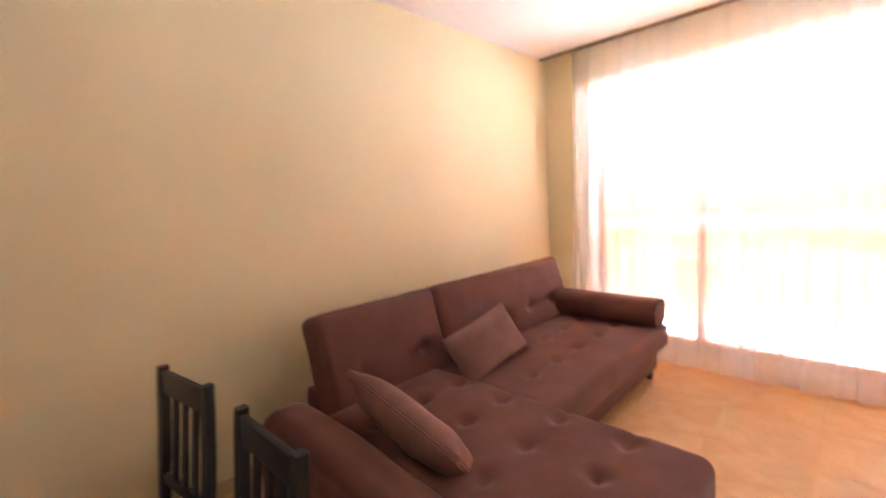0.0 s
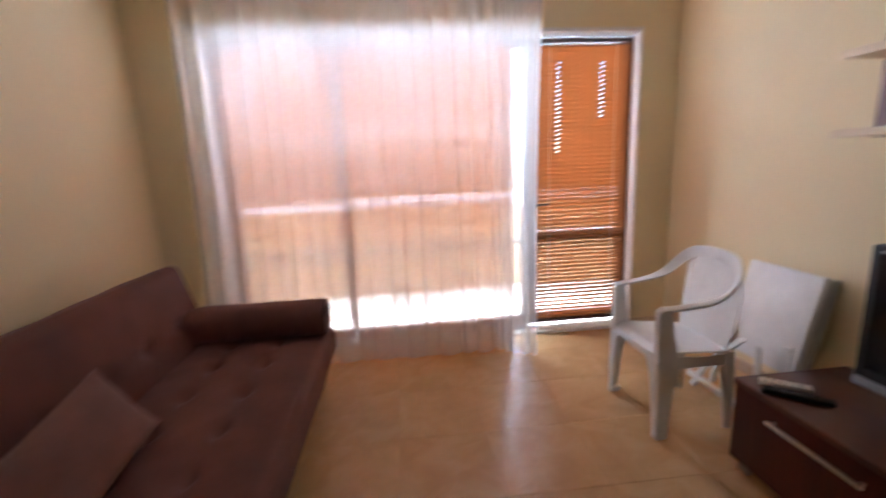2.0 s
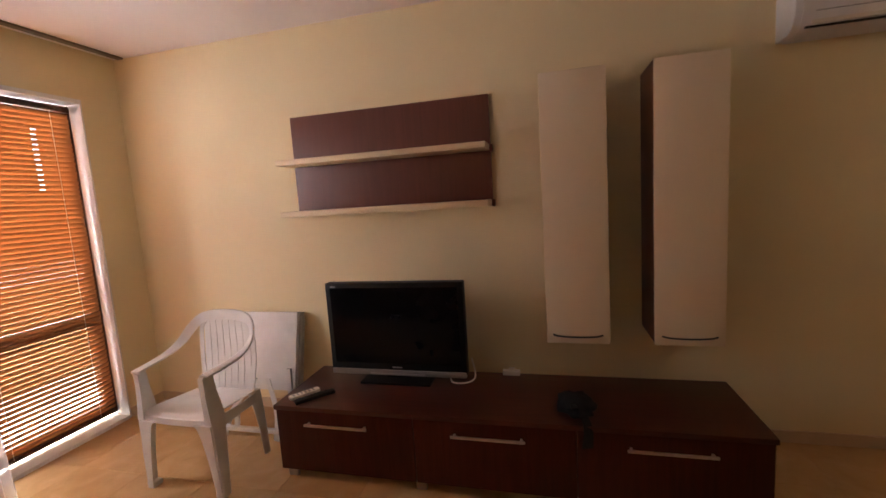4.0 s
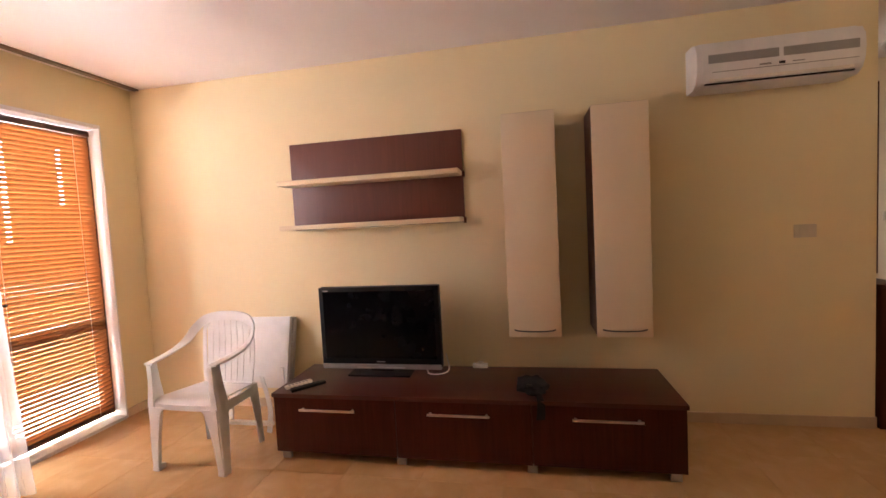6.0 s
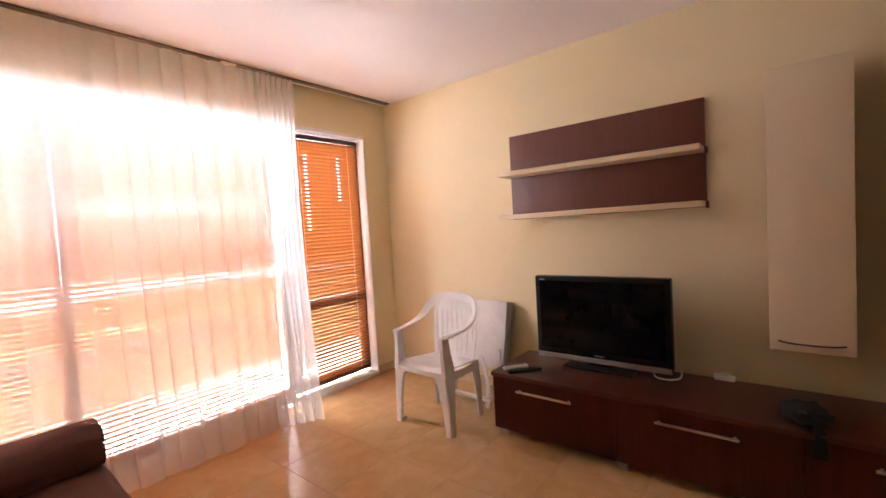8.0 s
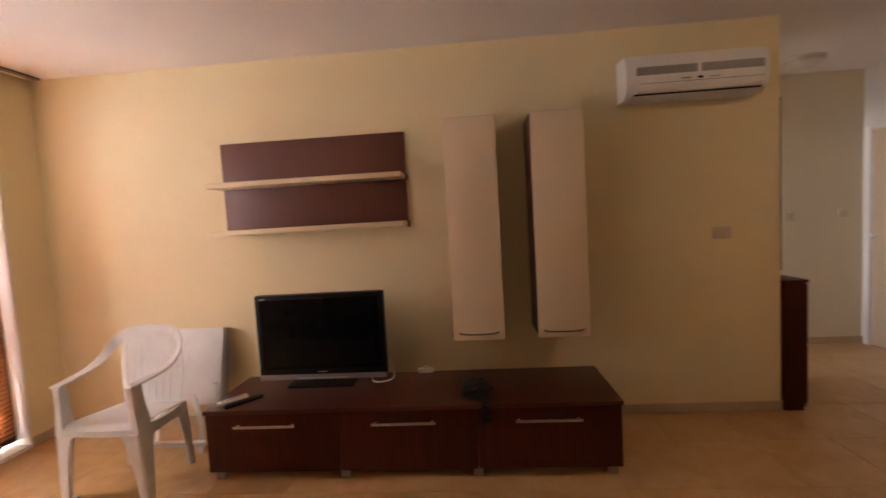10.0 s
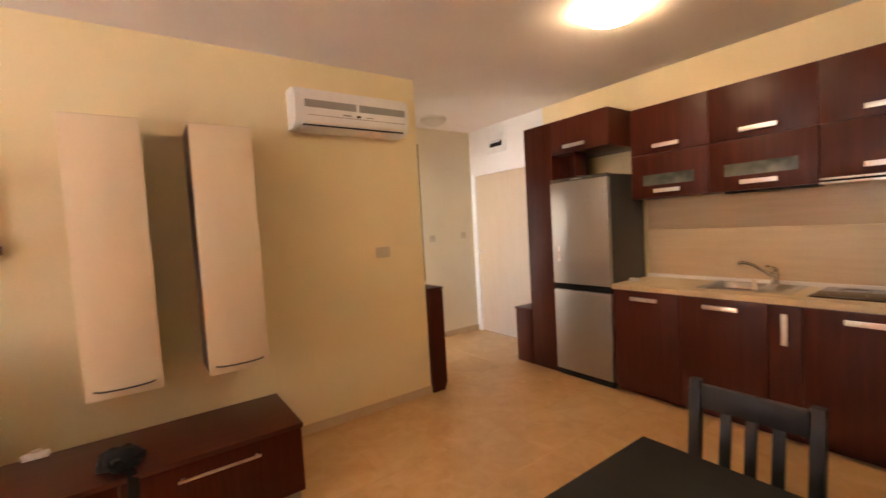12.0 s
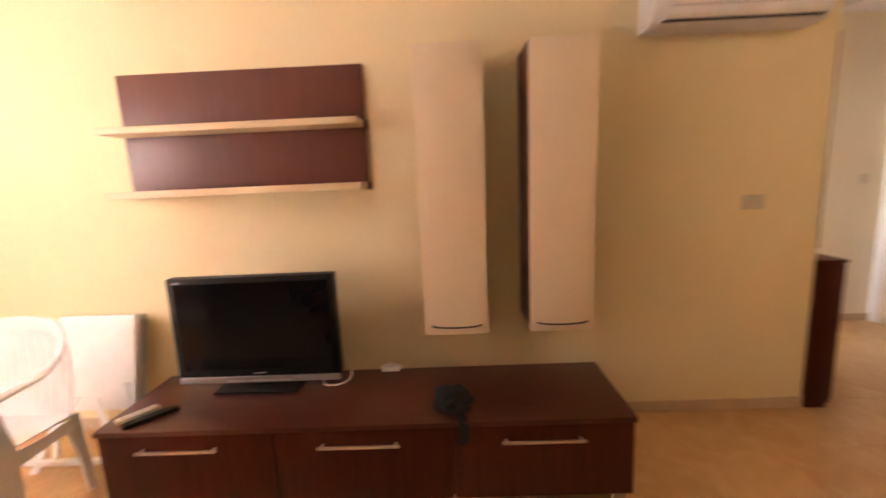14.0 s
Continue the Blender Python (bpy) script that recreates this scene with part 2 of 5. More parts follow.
def splash_material():
    n = Nodes("striped_travertine_splashback")
    v = n.coords((0.7, 1, 9))
    f = n.noise(v, 2.4, 6, 0.6, 0.4)
    n.base(n.ramp(f, [(0.3, (0.57, 0.435, 0.28)), (0.7, (0.65, 0.51, 0.34))]))
    n.set(Roughness=0.35)
    return n.mat


M_SPLASH = splash_material()

# ---- building helpers ----


def thing(name, label, category, at=(0, 0, 0), group="", kind="", rz=0.0):
    ob = new(name)
    ob.empty_display_size = 0.05
    ob.matrix_basis = pose(*at, 0, 0, rz)
    return tagged(ob, label, category, group, kind)


def finish(bm, smooth=False):
    bmesh.ops.recalc_face_normals(bm, faces=bm.faces)
    me = bpy.data.meshes.new("mesh")
    bm.to_mesh(me)
    bm.free()
    if smooth:
        me.polygons.foreach_set("use_smooth", [True] * len(me.polygons))
        me.set_sharp_from_angle(angle=radians(40))
    return me


def part(name, bm, material, parent=None, label="", smooth=False):
    me = finish(bm, smooth)
    me.name = name
    me.materials.append(material)
    ob = new(name, me)
    if parent is not None:
        ob.parent = parent
    if label:
        ob["label"] = label
    return ob


def shared(name, me, parent, m=None):
    """One more object on a mesh that alike pieces share."""
    ob = new(name, me)
    ob.parent = parent
    if m is not None:
        ob.matrix_basis = m
    return ob


def add_box(bm, a, b, bevel=0.0, m=None):
    made = bmesh.ops.create_cube(bm, size=1)["verts"]
    c = [(p + q) / 2 for p, q in zip(a, b)]
    s = [abs(q - p) for p, q in zip(a, b)]
    for v in made:
        v.co = Vector((v.co.x * s[0] + c[0], v.co.y * s[1] + c[1], v.co.z * s[2] + c[2]))
    if bevel:
        bevel = min(bevel, min(s) * 0.45)
        edges = list({e for v in made for e in v.link_edges})
        out = bmesh.ops.bevel(bm, geom=edges, offset=bevel, segments=2, affect="EDGES", profile=0.6)
        made = list({v for f in out["faces"] for v in f.verts} | {v for v in made if v.is_valid})
    if m is not None:
        for v in made:
            v.co = m @ v.co
    return made


def box(a, b, bevel=0.003, m=None):
    bm = bmesh.new()
    add_box(bm, a, b, bevel, m)
    return bm


def piece(T, name, a, b, mat, bevel=0.003, label="", parent=None):
    """A bevelled block given in the room's coordinates, made a part of thing T (which is not turned)."""
    o = T.location if T.type == "EMPTY" else Vector()
    aa = [p - q for p, q in zip(a, o)]
    bb = [p - q for p, q in zip(b, o)]
    return part(name, box(aa, bb, bevel), mat, parent or T, label, True)


def cyl(p, q, r1, r2=None, seg=16):
    """A rod or cone from p to q."""
    bm = bmesh.new()
    add_cyl(bm, p, q, r1, r2, seg)
    return bm


def add_cyl(bm, p, q, r1, r2=None, seg=16):
    p, q = Vector(p), Vector(q)
    d = q - p
    m = Matrix.Translation((p + q) / 2) @ d.to_track_quat("Z", "Y").to_matrix().to_4x4()
    bmesh.ops.create_cone(bm, cap_ends=True, segments=seg, radius1=r1, radius2=r1 if r2 is None else r2, depth=d.length, matrix=m)


def tube(points, r, seg=10, flat=1.0, closed_ends=True):
    """A swept tube along points; flat squashes it across its second axis."""
    bm = bmesh.new()
    pts = [Vector(p) for p in points]
    rings = []
    up = Vector((0, 0, 1))
    for i, p in enumerate(pts):
        d = (pts[min(i + 1, len(pts) - 1)] - pts[max(i - 1, 0)]).normalized()
        side = d.cross(up)
        if side.length < 0.05:
            side = Vector((1, 0, 0))
        side.normalize()
        over = side.cross(d).normalized()
        rr = r(i / (len(pts) - 1)) if callable(r) else r
        rings.append([bm.verts.new(p + side * math.cos(a) * rr + over * math.sin(a) * rr * flat)
                      for a in (2 * math.pi * k / seg for k in range(seg))])
    for u, w in zip(rings, rings[1:]):
        for k in range(seg):
            bm.faces.new((u[k], u[(k + 1) % seg], w[(k + 1) % seg], w[k]))
    if closed_ends:
        bm.faces.new(rings[0][::-1])
        bm.faces.new(rings[-1])
    return bm


def smooth_line(points, n=24):
    """Catmull-Rom points through a few given ones."""
    pts = [Vector(p) for p in points]
    pts = [pts[0] * 2 - pts[1], *pts, pts[-1] * 2 - pts[-2]]
    out = []
    spans = len(pts) - 3
    for k in range(n + 1):
        u = k / n * spans
        i = min(int(u), spans - 1)
        f = u - i
        a, b, c, d = pts[i:i + 4]
        out.append(0.5 * (2 * b + (c - a) * f + (2 * a - 5 * b + 4 * c - d) * f * f + (3 * b - a - 3 * c + d) * f ** 3))
    return out


def soft_box(size, r, cuts, dimples=(), puff=0.0, depth=0.03, crease=0.0, seed=0):
    """A padded block, its base at z = 0, with rounded edges; dimples are (x, y) places of buttons on its top."""
    hx, hy, hz = (s / 2 for s in size)
    bm = bmesh.new()
    bmesh.ops.create_cube(bm, size=2)
    bmesh.ops.subdivide_edges(bm, edges=bm.edges[:], cuts=cuts, use_grid_fill=True)
    for v in bm.verts:
        u = v.co.copy()
        p = Vector((u.x * hx, u.y * hy, u.z * hz))
        q = Vector((max(-hx + r, min(hx - r, p.x)), max(-hy + r, min(hy - r, p.y)), max(-hz + r, min(hz - r, p.z))))
        d = p - q
        if d.length > 1e-6:
            p = q + d.normalized() * r
        top = max(0.0, u.z)
        if puff:
            p.z += puff * top * (1 - u.x ** 4) * (1 - u.y ** 4)
        if u.z > 0.5:
            for bx, by in dimples:
                dx, dy = p.x - bx, p.y - by
                p.z -= depth * math.exp(-(dx * dx + dy * dy) / 0.0016)
                p.z -= depth * 0.45 * math.exp(-(dx * dx) / 0.0006 - (dy * dy) / 0.010)
        n = noise.noise((p.x * 5 + seed, p.y * 5, p.z * 5))
        p += Vector((n, noise.noise((p.y * 5, p.x * 5 + seed, 3)), n)) * 0.006
        v.co = p + Vector((0, 0, hz))
    return bm


# ---- the large structure ----
X0, Y0, YK, H = -3.836, -0.02, -7.0, 2.64      # sofa wall, window wall, kitchen wall, ceiling
HX, HY = 1.39, -5.28                              # far wall of the hall, its near side wall
WIN_L, WIN_R, WIN_T = -3.40, -0.285, 2.30


def wall(name, boxes, mat, label):
    bm = bmesh.new()
    for a, b in boxes:
        add_box(bm, a, b)
    return tagged(part(name, bm, mat), label, "wall", "", "structure")


wall("wall_north", [((X0 - 0.2, Y0, -0.1), (WIN_L, 0.22, H)), ((WIN_R, Y0, -0.1), (0.3, 0.22, H)),
                    ((WIN_L, Y0, WIN_T), (WIN_R, 0.22, H)), ((WIN_L, Y0 + 0.004, -0.1), (WIN_R, 0.22, -0.005))], M_WALL,
     "cream painted wall round the wide balcony window and door")
wall("wall_west", [((X0 - 0.2, YK - 0.2, -0.1), (X0, Y0, H))], M_WALL, "plain cream painted wall behind the sofa")
wall("wall_east", [((0, HY, -0.1), (0.3, Y0, H))], M_WALL, "cream painted wall with shelf, cabinets and air conditioner")
wall("wall_hall_side", [((0.3, HY, -0.1), (0.86, HY + 0.2, H)), ((0.86, HY, 2.05), (HX, HY + 0.2, H))], M_WALL, "cream painted side wall of the hall with a doorway")
wall("wall_room_beyond", [((0.3, HY + 0.2, -0.1), (0.86, -3.2, H)), ((2.6, HY, -0.1), (2.8, -3.2, H)), ((HX + 0.2, HY, -0.1), (2.6, HY + 0.2, H)),
                          ((0.3, -3.2, -0.1), (2.8, -3.0, 0.8)), ((0.3, -3.2, 2.2), (2.8, -3.0, H)), ((0.3, HY + 0.2, H), (2.8, -3.0, H + 0.15)),
                          ((0.86, HY + 0.004, -0.1), (2.6, -3.2, -0.004))], M_WHITE, "plain white walls of a daylit room beyond the hall")
wall("wall_hall_end", [((HX, YK - 0.2, -0.1), (HX + 0.2, HY, H))], M_HALL, "cream end wall of the hall with two switches, paled for the cool daylight")
DX0, DX1, DZ = 0.30, 1.33, 2.085
wall("wall_south", [((X0, YK - 0.2, -0.1), (0.12, YK, H))], M_WALL, "cream painted kitchen wall above and behind the cabinets")
# white on this stretch puts the hall's cool daylight into the wall colour
wall("wall_hall_door", [((0.12, YK - 0.2, -0.1), (DX0, YK, H)), ((DX1, YK - 0.2, -0.1), (HX, YK, H)),
                        ((DX0, YK - 0.2, DZ), (DX1, YK, H))], M_WHITE, "hall wall round the pale door, whitened for the hall's daylight")
bm = bmesh.new()
add_box(bm, (X0 - 0.2, YK - 0.2, H), (HX + 0.2, 0.22, H + 0.15))
tagged(part("ceiling", bm, M_CEIL), "white painted plain ceiling, slightly rough", "ceiling", "", "structure")
# skirting of tile strips
def skirting(a, b):
    ob = part("baseboard", box(a, b, 0.003), M_SKIRT)
    tagged(ob, "low beige tile skirting along the wall", "baseboard", "", "structure")


skirting((-0.012, HY, 0.0), (0, Y0, 0.07))
skirting((X0, YK, 0.0), (X0 + 0.012, Y0, 0.07))
skirting((0.0, HY - 0.012, 0.0), (0.86, HY, 0.07))
skirting((HX - 0.012, YK, 0.0), (HX, HY, 0.07))
skirting((WIN_R, Y0 - 0.012, 0.0), (-0.012, Y0, 0.07))
skirting((X0 + 0.012, Y0 - 0.012, 0.0), (WIN_L, Y0, 0.07))
# white lining of the window opening and a pale stone sill; the thick top piece also stands for daylight leaking above
# the blinds
REV = [((WIN_R - 0.012, Y0 - 0.006, 0.0), (WIN_R, 0.2, WIN_T)), ((WIN_L, Y0 - 0.006, 0.0), (WIN_L + 0.012, 0.2, WIN_T)),
       ((WIN_L + 0.012, Y0 - 0.006, WIN_T - 0.03), (WIN_R - 0.012, 0.2, WIN_T))]
for a, b in REV:
    tagged(part("trim", box(a, b, 0.003), M_REVEAL), "white plastered lining of the window opening", "window trim", "", "structure")
tagged(part("trim", box((WIN_L + 0.012, Y0 - 0.01, -0.005), (WIN_R - 0.012, 0.25, 0.022), 0.004), M_REVEAL), "white stone threshold under the balcony door", "threshold", "", "structure")

# ---- balcony windows and door ----
FY0, FY1 = 0.075, 0.135
FT = 2.262


def window(name, x0, x1, label, rail=None, kind_word="window", z0=0.03, stiles=(0.075, 0.075), rail_half=0.04):
    T = thing(name, label, kind_word, ((x0 + x1) / 2, FY0, z0 - 0.008), "", "structure")
    w = 0.075
    wl, wr = stiles
    piece(T, "frame_stile", (x0, FY0, z0), (x0 + wl, FY1, FT), M_FRAME, 0.006)
    piece(T, "frame_stile", (x1 - wr, FY0, z0), (x1, FY1, FT), M_FRAME, 0.006)
    piece(T, "frame_top", (x0 + wl, FY0, FT - w), (x1 - wr, FY1, FT), M_FRAME, 0.006)
    piece(T, "frame_bottom", (x0 + wl, FY0, z0), (x1 - wr, FY1, z0 + 0.09), M_FRAME, 0.006)
    zs = [z0 + 0.09, FT - w]
    if rail:
        piece(T, "middle_rail", (x0 + wl, FY0 + 0.004, rail - rail_half), (x1 - wr, FY1, rail + rail_half), M_FRAME, 0.006)
        zs = [z0 + 0.09, rail - rail_half, rail + rail_half, FT - w]
    for za, zb in zip(zs[::2], zs[1::2]):
        g = piece(T, "pane", (x0 + wl, 0.100, za), (x1 - wr, 0.108, zb), M_GLASS, 0)
        g.visible_shadow = False
    return T


window("window_1", WIN_L + 0.02, -2.53, "dark brown wooden window behind a closed blind", 0.745, stiles=(0.075, 0.03), rail_half=0.016)
window("window_2", -2.525, -1.13, "wide dark brown wooden window behind a closed blind", 0.745, stiles=(0.03, 0.035), rail_half=0.016)
D = window("door_1", -1.125, WIN_R - 0.016, "dark brown wooden balcony door with a blind and daylight under it", 0.78, "door", 0.05)
piece(D, "door_handle", (-1.085, FY0 - 0.055, 1.03), (-1.065, FY0, 1.05), M_DARKMETAL, 0.004)
piece(D, "door_handle_lever", (-1.085, FY0 - 0.06, 1.03), (-0.965, FY0 - 0.042, 1.047), M_DARKMETAL, 0.006)


# wooden venetian blinds, slats nearly shut with their outer edge down
def slat_mesh(length, notches=()):
    """One slat; at each notch (centre, width) its inner edge is cut back for the cords."""
    bm = bmesh.new()
    w, th, n = 0.034, 0.0014, 4
    cuts = [-length / 2]
    for c, wide in notches:
        cuts += [c - wide / 2, c + wide / 2]
    cuts.append(length / 2)
    for k, (xa, xb) in enumerate(zip(cuts, cuts[1:])):
        rows = []
        for i in range(n + 1):
            u = i / n * (0.74 if k % 2 else 1.0) - 0.5
            rows.append((u * w, -0.0022 * (1 - (2 * u) ** 2)))
        lo0, hi0, lo1, hi1 = [[bm.verts.new((x, p, q + t * th)) for p, q in rows] for x in (xa, xb) for t in (0, 1)]
        for i in range(n):
            bm.faces.new((lo0[i], lo0[i + 1], lo1[i + 1], lo1[i]))
            bm.faces.new((hi0[i], hi1[i], hi1[i + 1], hi0[i + 1]))
        bm.faces.new((lo0[0], lo1[0], hi1[0], hi0[0]))
        bm.faces.new((lo0[n], hi0[n], hi1[n], lo1[n]))
        bm.faces.new([*lo0, *hi0[::-1]])
        bm.faces.new([*lo1[::-1], *hi1])
    me = finish(bm)
    me.materials.append(M_SLAT)
    return me


def blind(x0, x1, label, seed, tilt, notch_from=9, loose=(), slack=20):
    T = thing("venetian_blind", label, "blind", ((x0 + x1) / 2, 0.045, 0.06), "wooden venetian blinds")
    piece(T, "head_rail", (x0, 0.025, FT - 0.055), (x1, 0.065, FT - 0.02), M_FRAME, 0.004)
    me = slat_mesh(x1 - x0 - 0.01)
    half = (x1 - x0) / 2
    me_cut = slat_mesh(x1 - x0 - 0.01, ((-half + 0.19, 0.032), (half - 0.22, 0.03)))
    me_half = slat_mesh(x1 - x0 - 0.01, ((-half + 0.19, 0.032),))
    count = 0
    rnd = random.Random(seed)
    pitch, z = 0.0318, 0.115
    while z < FT - 0.065:
        cut = me if z < notch_from else me_half if z < notch_from + 0.28 else me_cut if z < FT - 0.16 else me
        turn = -tilt + rnd.uniform(-1.5, 1.5) + (13 if count in loose else 0) + slack * max(0.0, 0.46 - z) / 0.35
        shared("slat", cut, T, pose(rnd.uniform(-0.002, 0.002), 0, z - 0.06, turn, 0, rnd.uniform(-0.12, 0.12)))
        count += 1
        z += pitch
    piece(T, "bottom_rail", (x0 + 0.003, 0.034, 0.078), (x1 - 0.003, 0.058, 0.096), M_FRAME, 0.004)
    for x in (x0 + 0.12, x1 - 0.12):
        piece(T, "ladder_cord", (x - 0.0015, 0.0285, 0.09), (x + 0.0015, 0.0305, FT - 0.055), M_OFFWHITE, 0)
    return T


blind(WIN_L + 0.06, -2.535, "orange-brown wooden venetian blind, closed, behind the sheer curtain", 1, 61, 1.75, (23, 31, 46))
blind(-2.515, -1.24, "wide orange-brown wooden venetian blind, closed, behind the sheer curtain", 2, 61, 9, (24, 32, 47))
blind(-1.085, WIN_R - 0.05, "orange-brown wooden venetian blind, closed, on the balcony door", 3, 69, 1.42, (), 11)

# ---- sheer curtain on its ceiling track ----
CY = -0.14


def curtain(x0, x1, folds, gather):
    """One cloth; gather is the x from which it is bunched to its free edge."""
    bm = bmesh.new()
    rnd = random.Random(4)
    ph = [rnd.uniform(0, 6.28) for _ in range(8)]
    nx, nz = 420, 26
    grid = []
    for j in range(nz + 1):
        f = j / nz                      # 0 at the top
        z = (H - 0.035) * (1 - f) + 0.012 * f
        row = []
        for i in range(nx + 1):
            u = i / nx
            if u < 0.8:
                x = x0 + (gather - x0) * u / 0.8
                amp, wave = 0.020 + 0.012 * math.sin(u * 9 + ph[0]), u / 0.8 * folds * 2 * math.pi
            else:
                x = gather + (x1 - gather) * (u - 0.8) / 0.2
                amp, wave = 0.045, folds * 2 * math.pi + (u - 0.8) / 0.2 * 7.5 * 2 * math.pi
            wave += 0.7 * math.sin(u * 23 + ph[1]) + 0.25 * math.sin(f * 3 + u * 11 + ph[2])
            y = CY + amp * (0.55 + 0.45 * f) * math.sin(wave) - 0.13 * f * f
            lap = 0.026 + 0.016 * math.sin(u * 13 + ph[4]) if u < 0.8 else 0.016
            x += lap * (0.5 + 0.5 * f) * math.sin(wave + 1.1) * min(1, u * 12, (1 - u) * 12) + 0.012 * math.sin(wave * 0.5 + ph[3]) * f
            if u > 0.8:
                y -= 0.12 * f * f * (u - 0.8) / 0.2
                x -= 0.13 * f * (u - 0.8) / 0.2
            row.append(bm.verts.new((x, y, z + (0.006 * math.sin(wave * 0.5) if j == nz else 0))))
        grid.append(row)
    for a, b in zip(grid, grid[1:]):
        for i in range(nx):
            bm.faces.new((a[i], a[i + 1], b[i + 1], b[i]))
    return bm


C = thing("sheer_curtain", "white sheer voile curtain with soft folds, bunched beside the balcony door", "curtain", (0, 0, 0))
part("cloth", curtain(-3.50, -1.07, 17, -1.40), M_SHEER, C, "", True)
T = thing("curtain_track", "dark narrow curtain track along the ceiling", "curtain track", (-1.92, -0.09, H - 0.03))
piece(T, "rail", (X0 + 0.01, -0.135, H - 0.014), (-0.02, -0.085, H - 0.002), M_TRACK, 0.003)
piece(T, "bracket", (-1.62, -0.145, H - 0.022), (-1.52, -0.08, H - 0.0145), M_OFFWHITE, 0.002)

# ---- outside: balcony, its parapet and an added slab against the sun ----
bm = bmesh.new()
add_box(bm, (-60, 0.22, -6.2), (60, 120, -6.0))
tagged(part("ground", bm, M_BALCONY), "pale paved ground far below the balcony", "ground", "", "structure")
B = thing("balcony", "pale tiled balcony with a low rendered parapet under an added, unseen shading slab", "balcony", (-1.9, 0.9, -0.03), "", "structure")
piece(B, "balcony_floor", (-4.6, 0.25, -0.16), (0.8, 1.55, -0.03), M_BALCONY, 0)
# unseen slab, added so that the sun reaches only the lowest slats
piece(B, "roof_slab", (-4.6, 0.22, H + 0.02), (0.8, 1.55, H + 0.2), M_WHITE, 0)
piece(B, "parapet", (-4.6, 1.56, -0.16), (0.8, 1.70, 0.92), M_FACADE, 0.01)
piece(B, "side_wall", (0.8, 0.22, -0.16), (0.95, 1.7, H + 0.2), M_FACADE, 0.01)
piece(B, "side_wall", (-4.75, 0.22, -0.16), (-4.6, 1.7, H + 0.2), M_FACADE, 0.01)

for _m in (M_TABLETOP, M_BLACK, M_MAHOG, M_SCREEN):
    _m.node_tree.nodes["Principled BSDF"].inputs["Specular IOR Level"].default_value = 0.22

# ---- corner sofa ----
S = thing("corner_sofa", "brown tufted fabric corner sofa with a chaise, against the cream wall", "sofa", (-2.9, -1.8, 0))


def local(p):
    return Vector(p) - S.location


def placed(bm, m):
    bmesh.ops.transform(bm, matrix=m, verts=bm.verts)
    return bm


def at_sofa(x, y, z, rx=0, ry=0, rz=0):
    p = local((x, y, z))
    return pose(p.x, p.y, p.z, rx, ry, rz)


# seats: the long one beside the window, then the chaise
grid_long = [(dx, dy) for dx in (-0.12, 0.13) for dy in (-0.53, -0.27, 0.0, 0.27, 0.53)]
part("seat", placed(soft_box((0.82, 1.60, 0.17), 0.045, 78, grid_long, 0.012, 0.024, seed=1), at_sofa(-2.98, -1.385, 0.258)), M_SOFA, S, "", True)
grid_ch = [(dx, dy) for dx in (-0.42, -0.14, 0.14, 0.42) for dy in (-0.20, 0.05, 0.29)]
part("chaise_seat", placed(soft_box((1.37, 0.80, 0.185), 0.05, 78, grid_ch, 0.012, 0.028, seed=2), at_sofa(-2.635, -2.575, 0.275)), M_SOFA, S, "", True)
# boxes under the seats
part("seat_base", placed(soft_box((0.72, 1.56, 0.18), 0.02, 10, seed=3), at_sofa(-3.0, -1.385, 0.085)), M_SOFA, S, "", True)
part("chaise_base", placed(soft_box((1.33, 0.77, 0.20), 0.02, 10, seed=4), at_sofa(-2.635, -2.575, 0.085)), M_SOFA, S, "", True)
# two leaning back sections
for y, w, sd in ((-1.325, 1.44, 5), (-2.44, 0.77, 6)):
    dots = [(dx, dy) for dx in (0.06,) for dy in ((-0.45, -0.15, 0.15, 0.45) if w > 1 else (-0.2, 0.2))]
    b = soft_box((0.52, w, 0.20), 0.05, 62, dots, 0.02, 0.026, seed=sd)
    # its padded face looks to the room, leaning back
    m = at_sofa(-3.55, y, 0.575) @ pose(0, 0, 0, 0, 74, 0)
    part("backrest", placed(b, m), M_SOFA, S, "", True)
part("back_frame", placed(soft_box((0.14, 2.17, 0.44), 0.03, 8, seed=7), at_sofa(-3.60, -1.705, 0.03)), M_SOFA, S, "", True)
# padded arm beside the dining table with a piped front panel
arm = soft_box((0.98, 0.25, 0.455), 0.095, 26, (), 0.03, seed=8)
for v in arm.verts:
    lean = (v.co.x + 0.49) / 0.98
    if v.co.z > 0.25:
        v.co.z -= 0.055 * lean ** 1.6 * (v.co.z - 0.25) / 0.25
part("armrest", placed(arm, at_sofa(-2.945, -3.03, 0.075)), M_SOFA, S, "", True)
loop = []
for k in range(33):
    a = 2 * math.pi * k / 32
    ca, sa = math.cos(a), math.sin(a)
    loop.append(local((-2.448, -3.03 + 0.088 * math.copysign(abs(ca) ** 0.4, ca), 0.292 + 0.180 * math.copysign(abs(sa) ** 0.4, sa))))
part("piping", tube(loop, 0.006, 8, closed_ends=False), M_PIPING, S, "dark piping round the arm's front", True)
for x, y in ((-2.70, -0.62), (-3.4, -0.62), (-2.03, -2.26), (-2.03, -2.9), (-3.4, -2.9)):
    part("foot", placed(box((-0.025, -0.025, 0), (0.025, 0.025, 0.09), 0.004), at_sofa(x, y, 0)), M_BLACKWOOD, S, "short black foot", True)

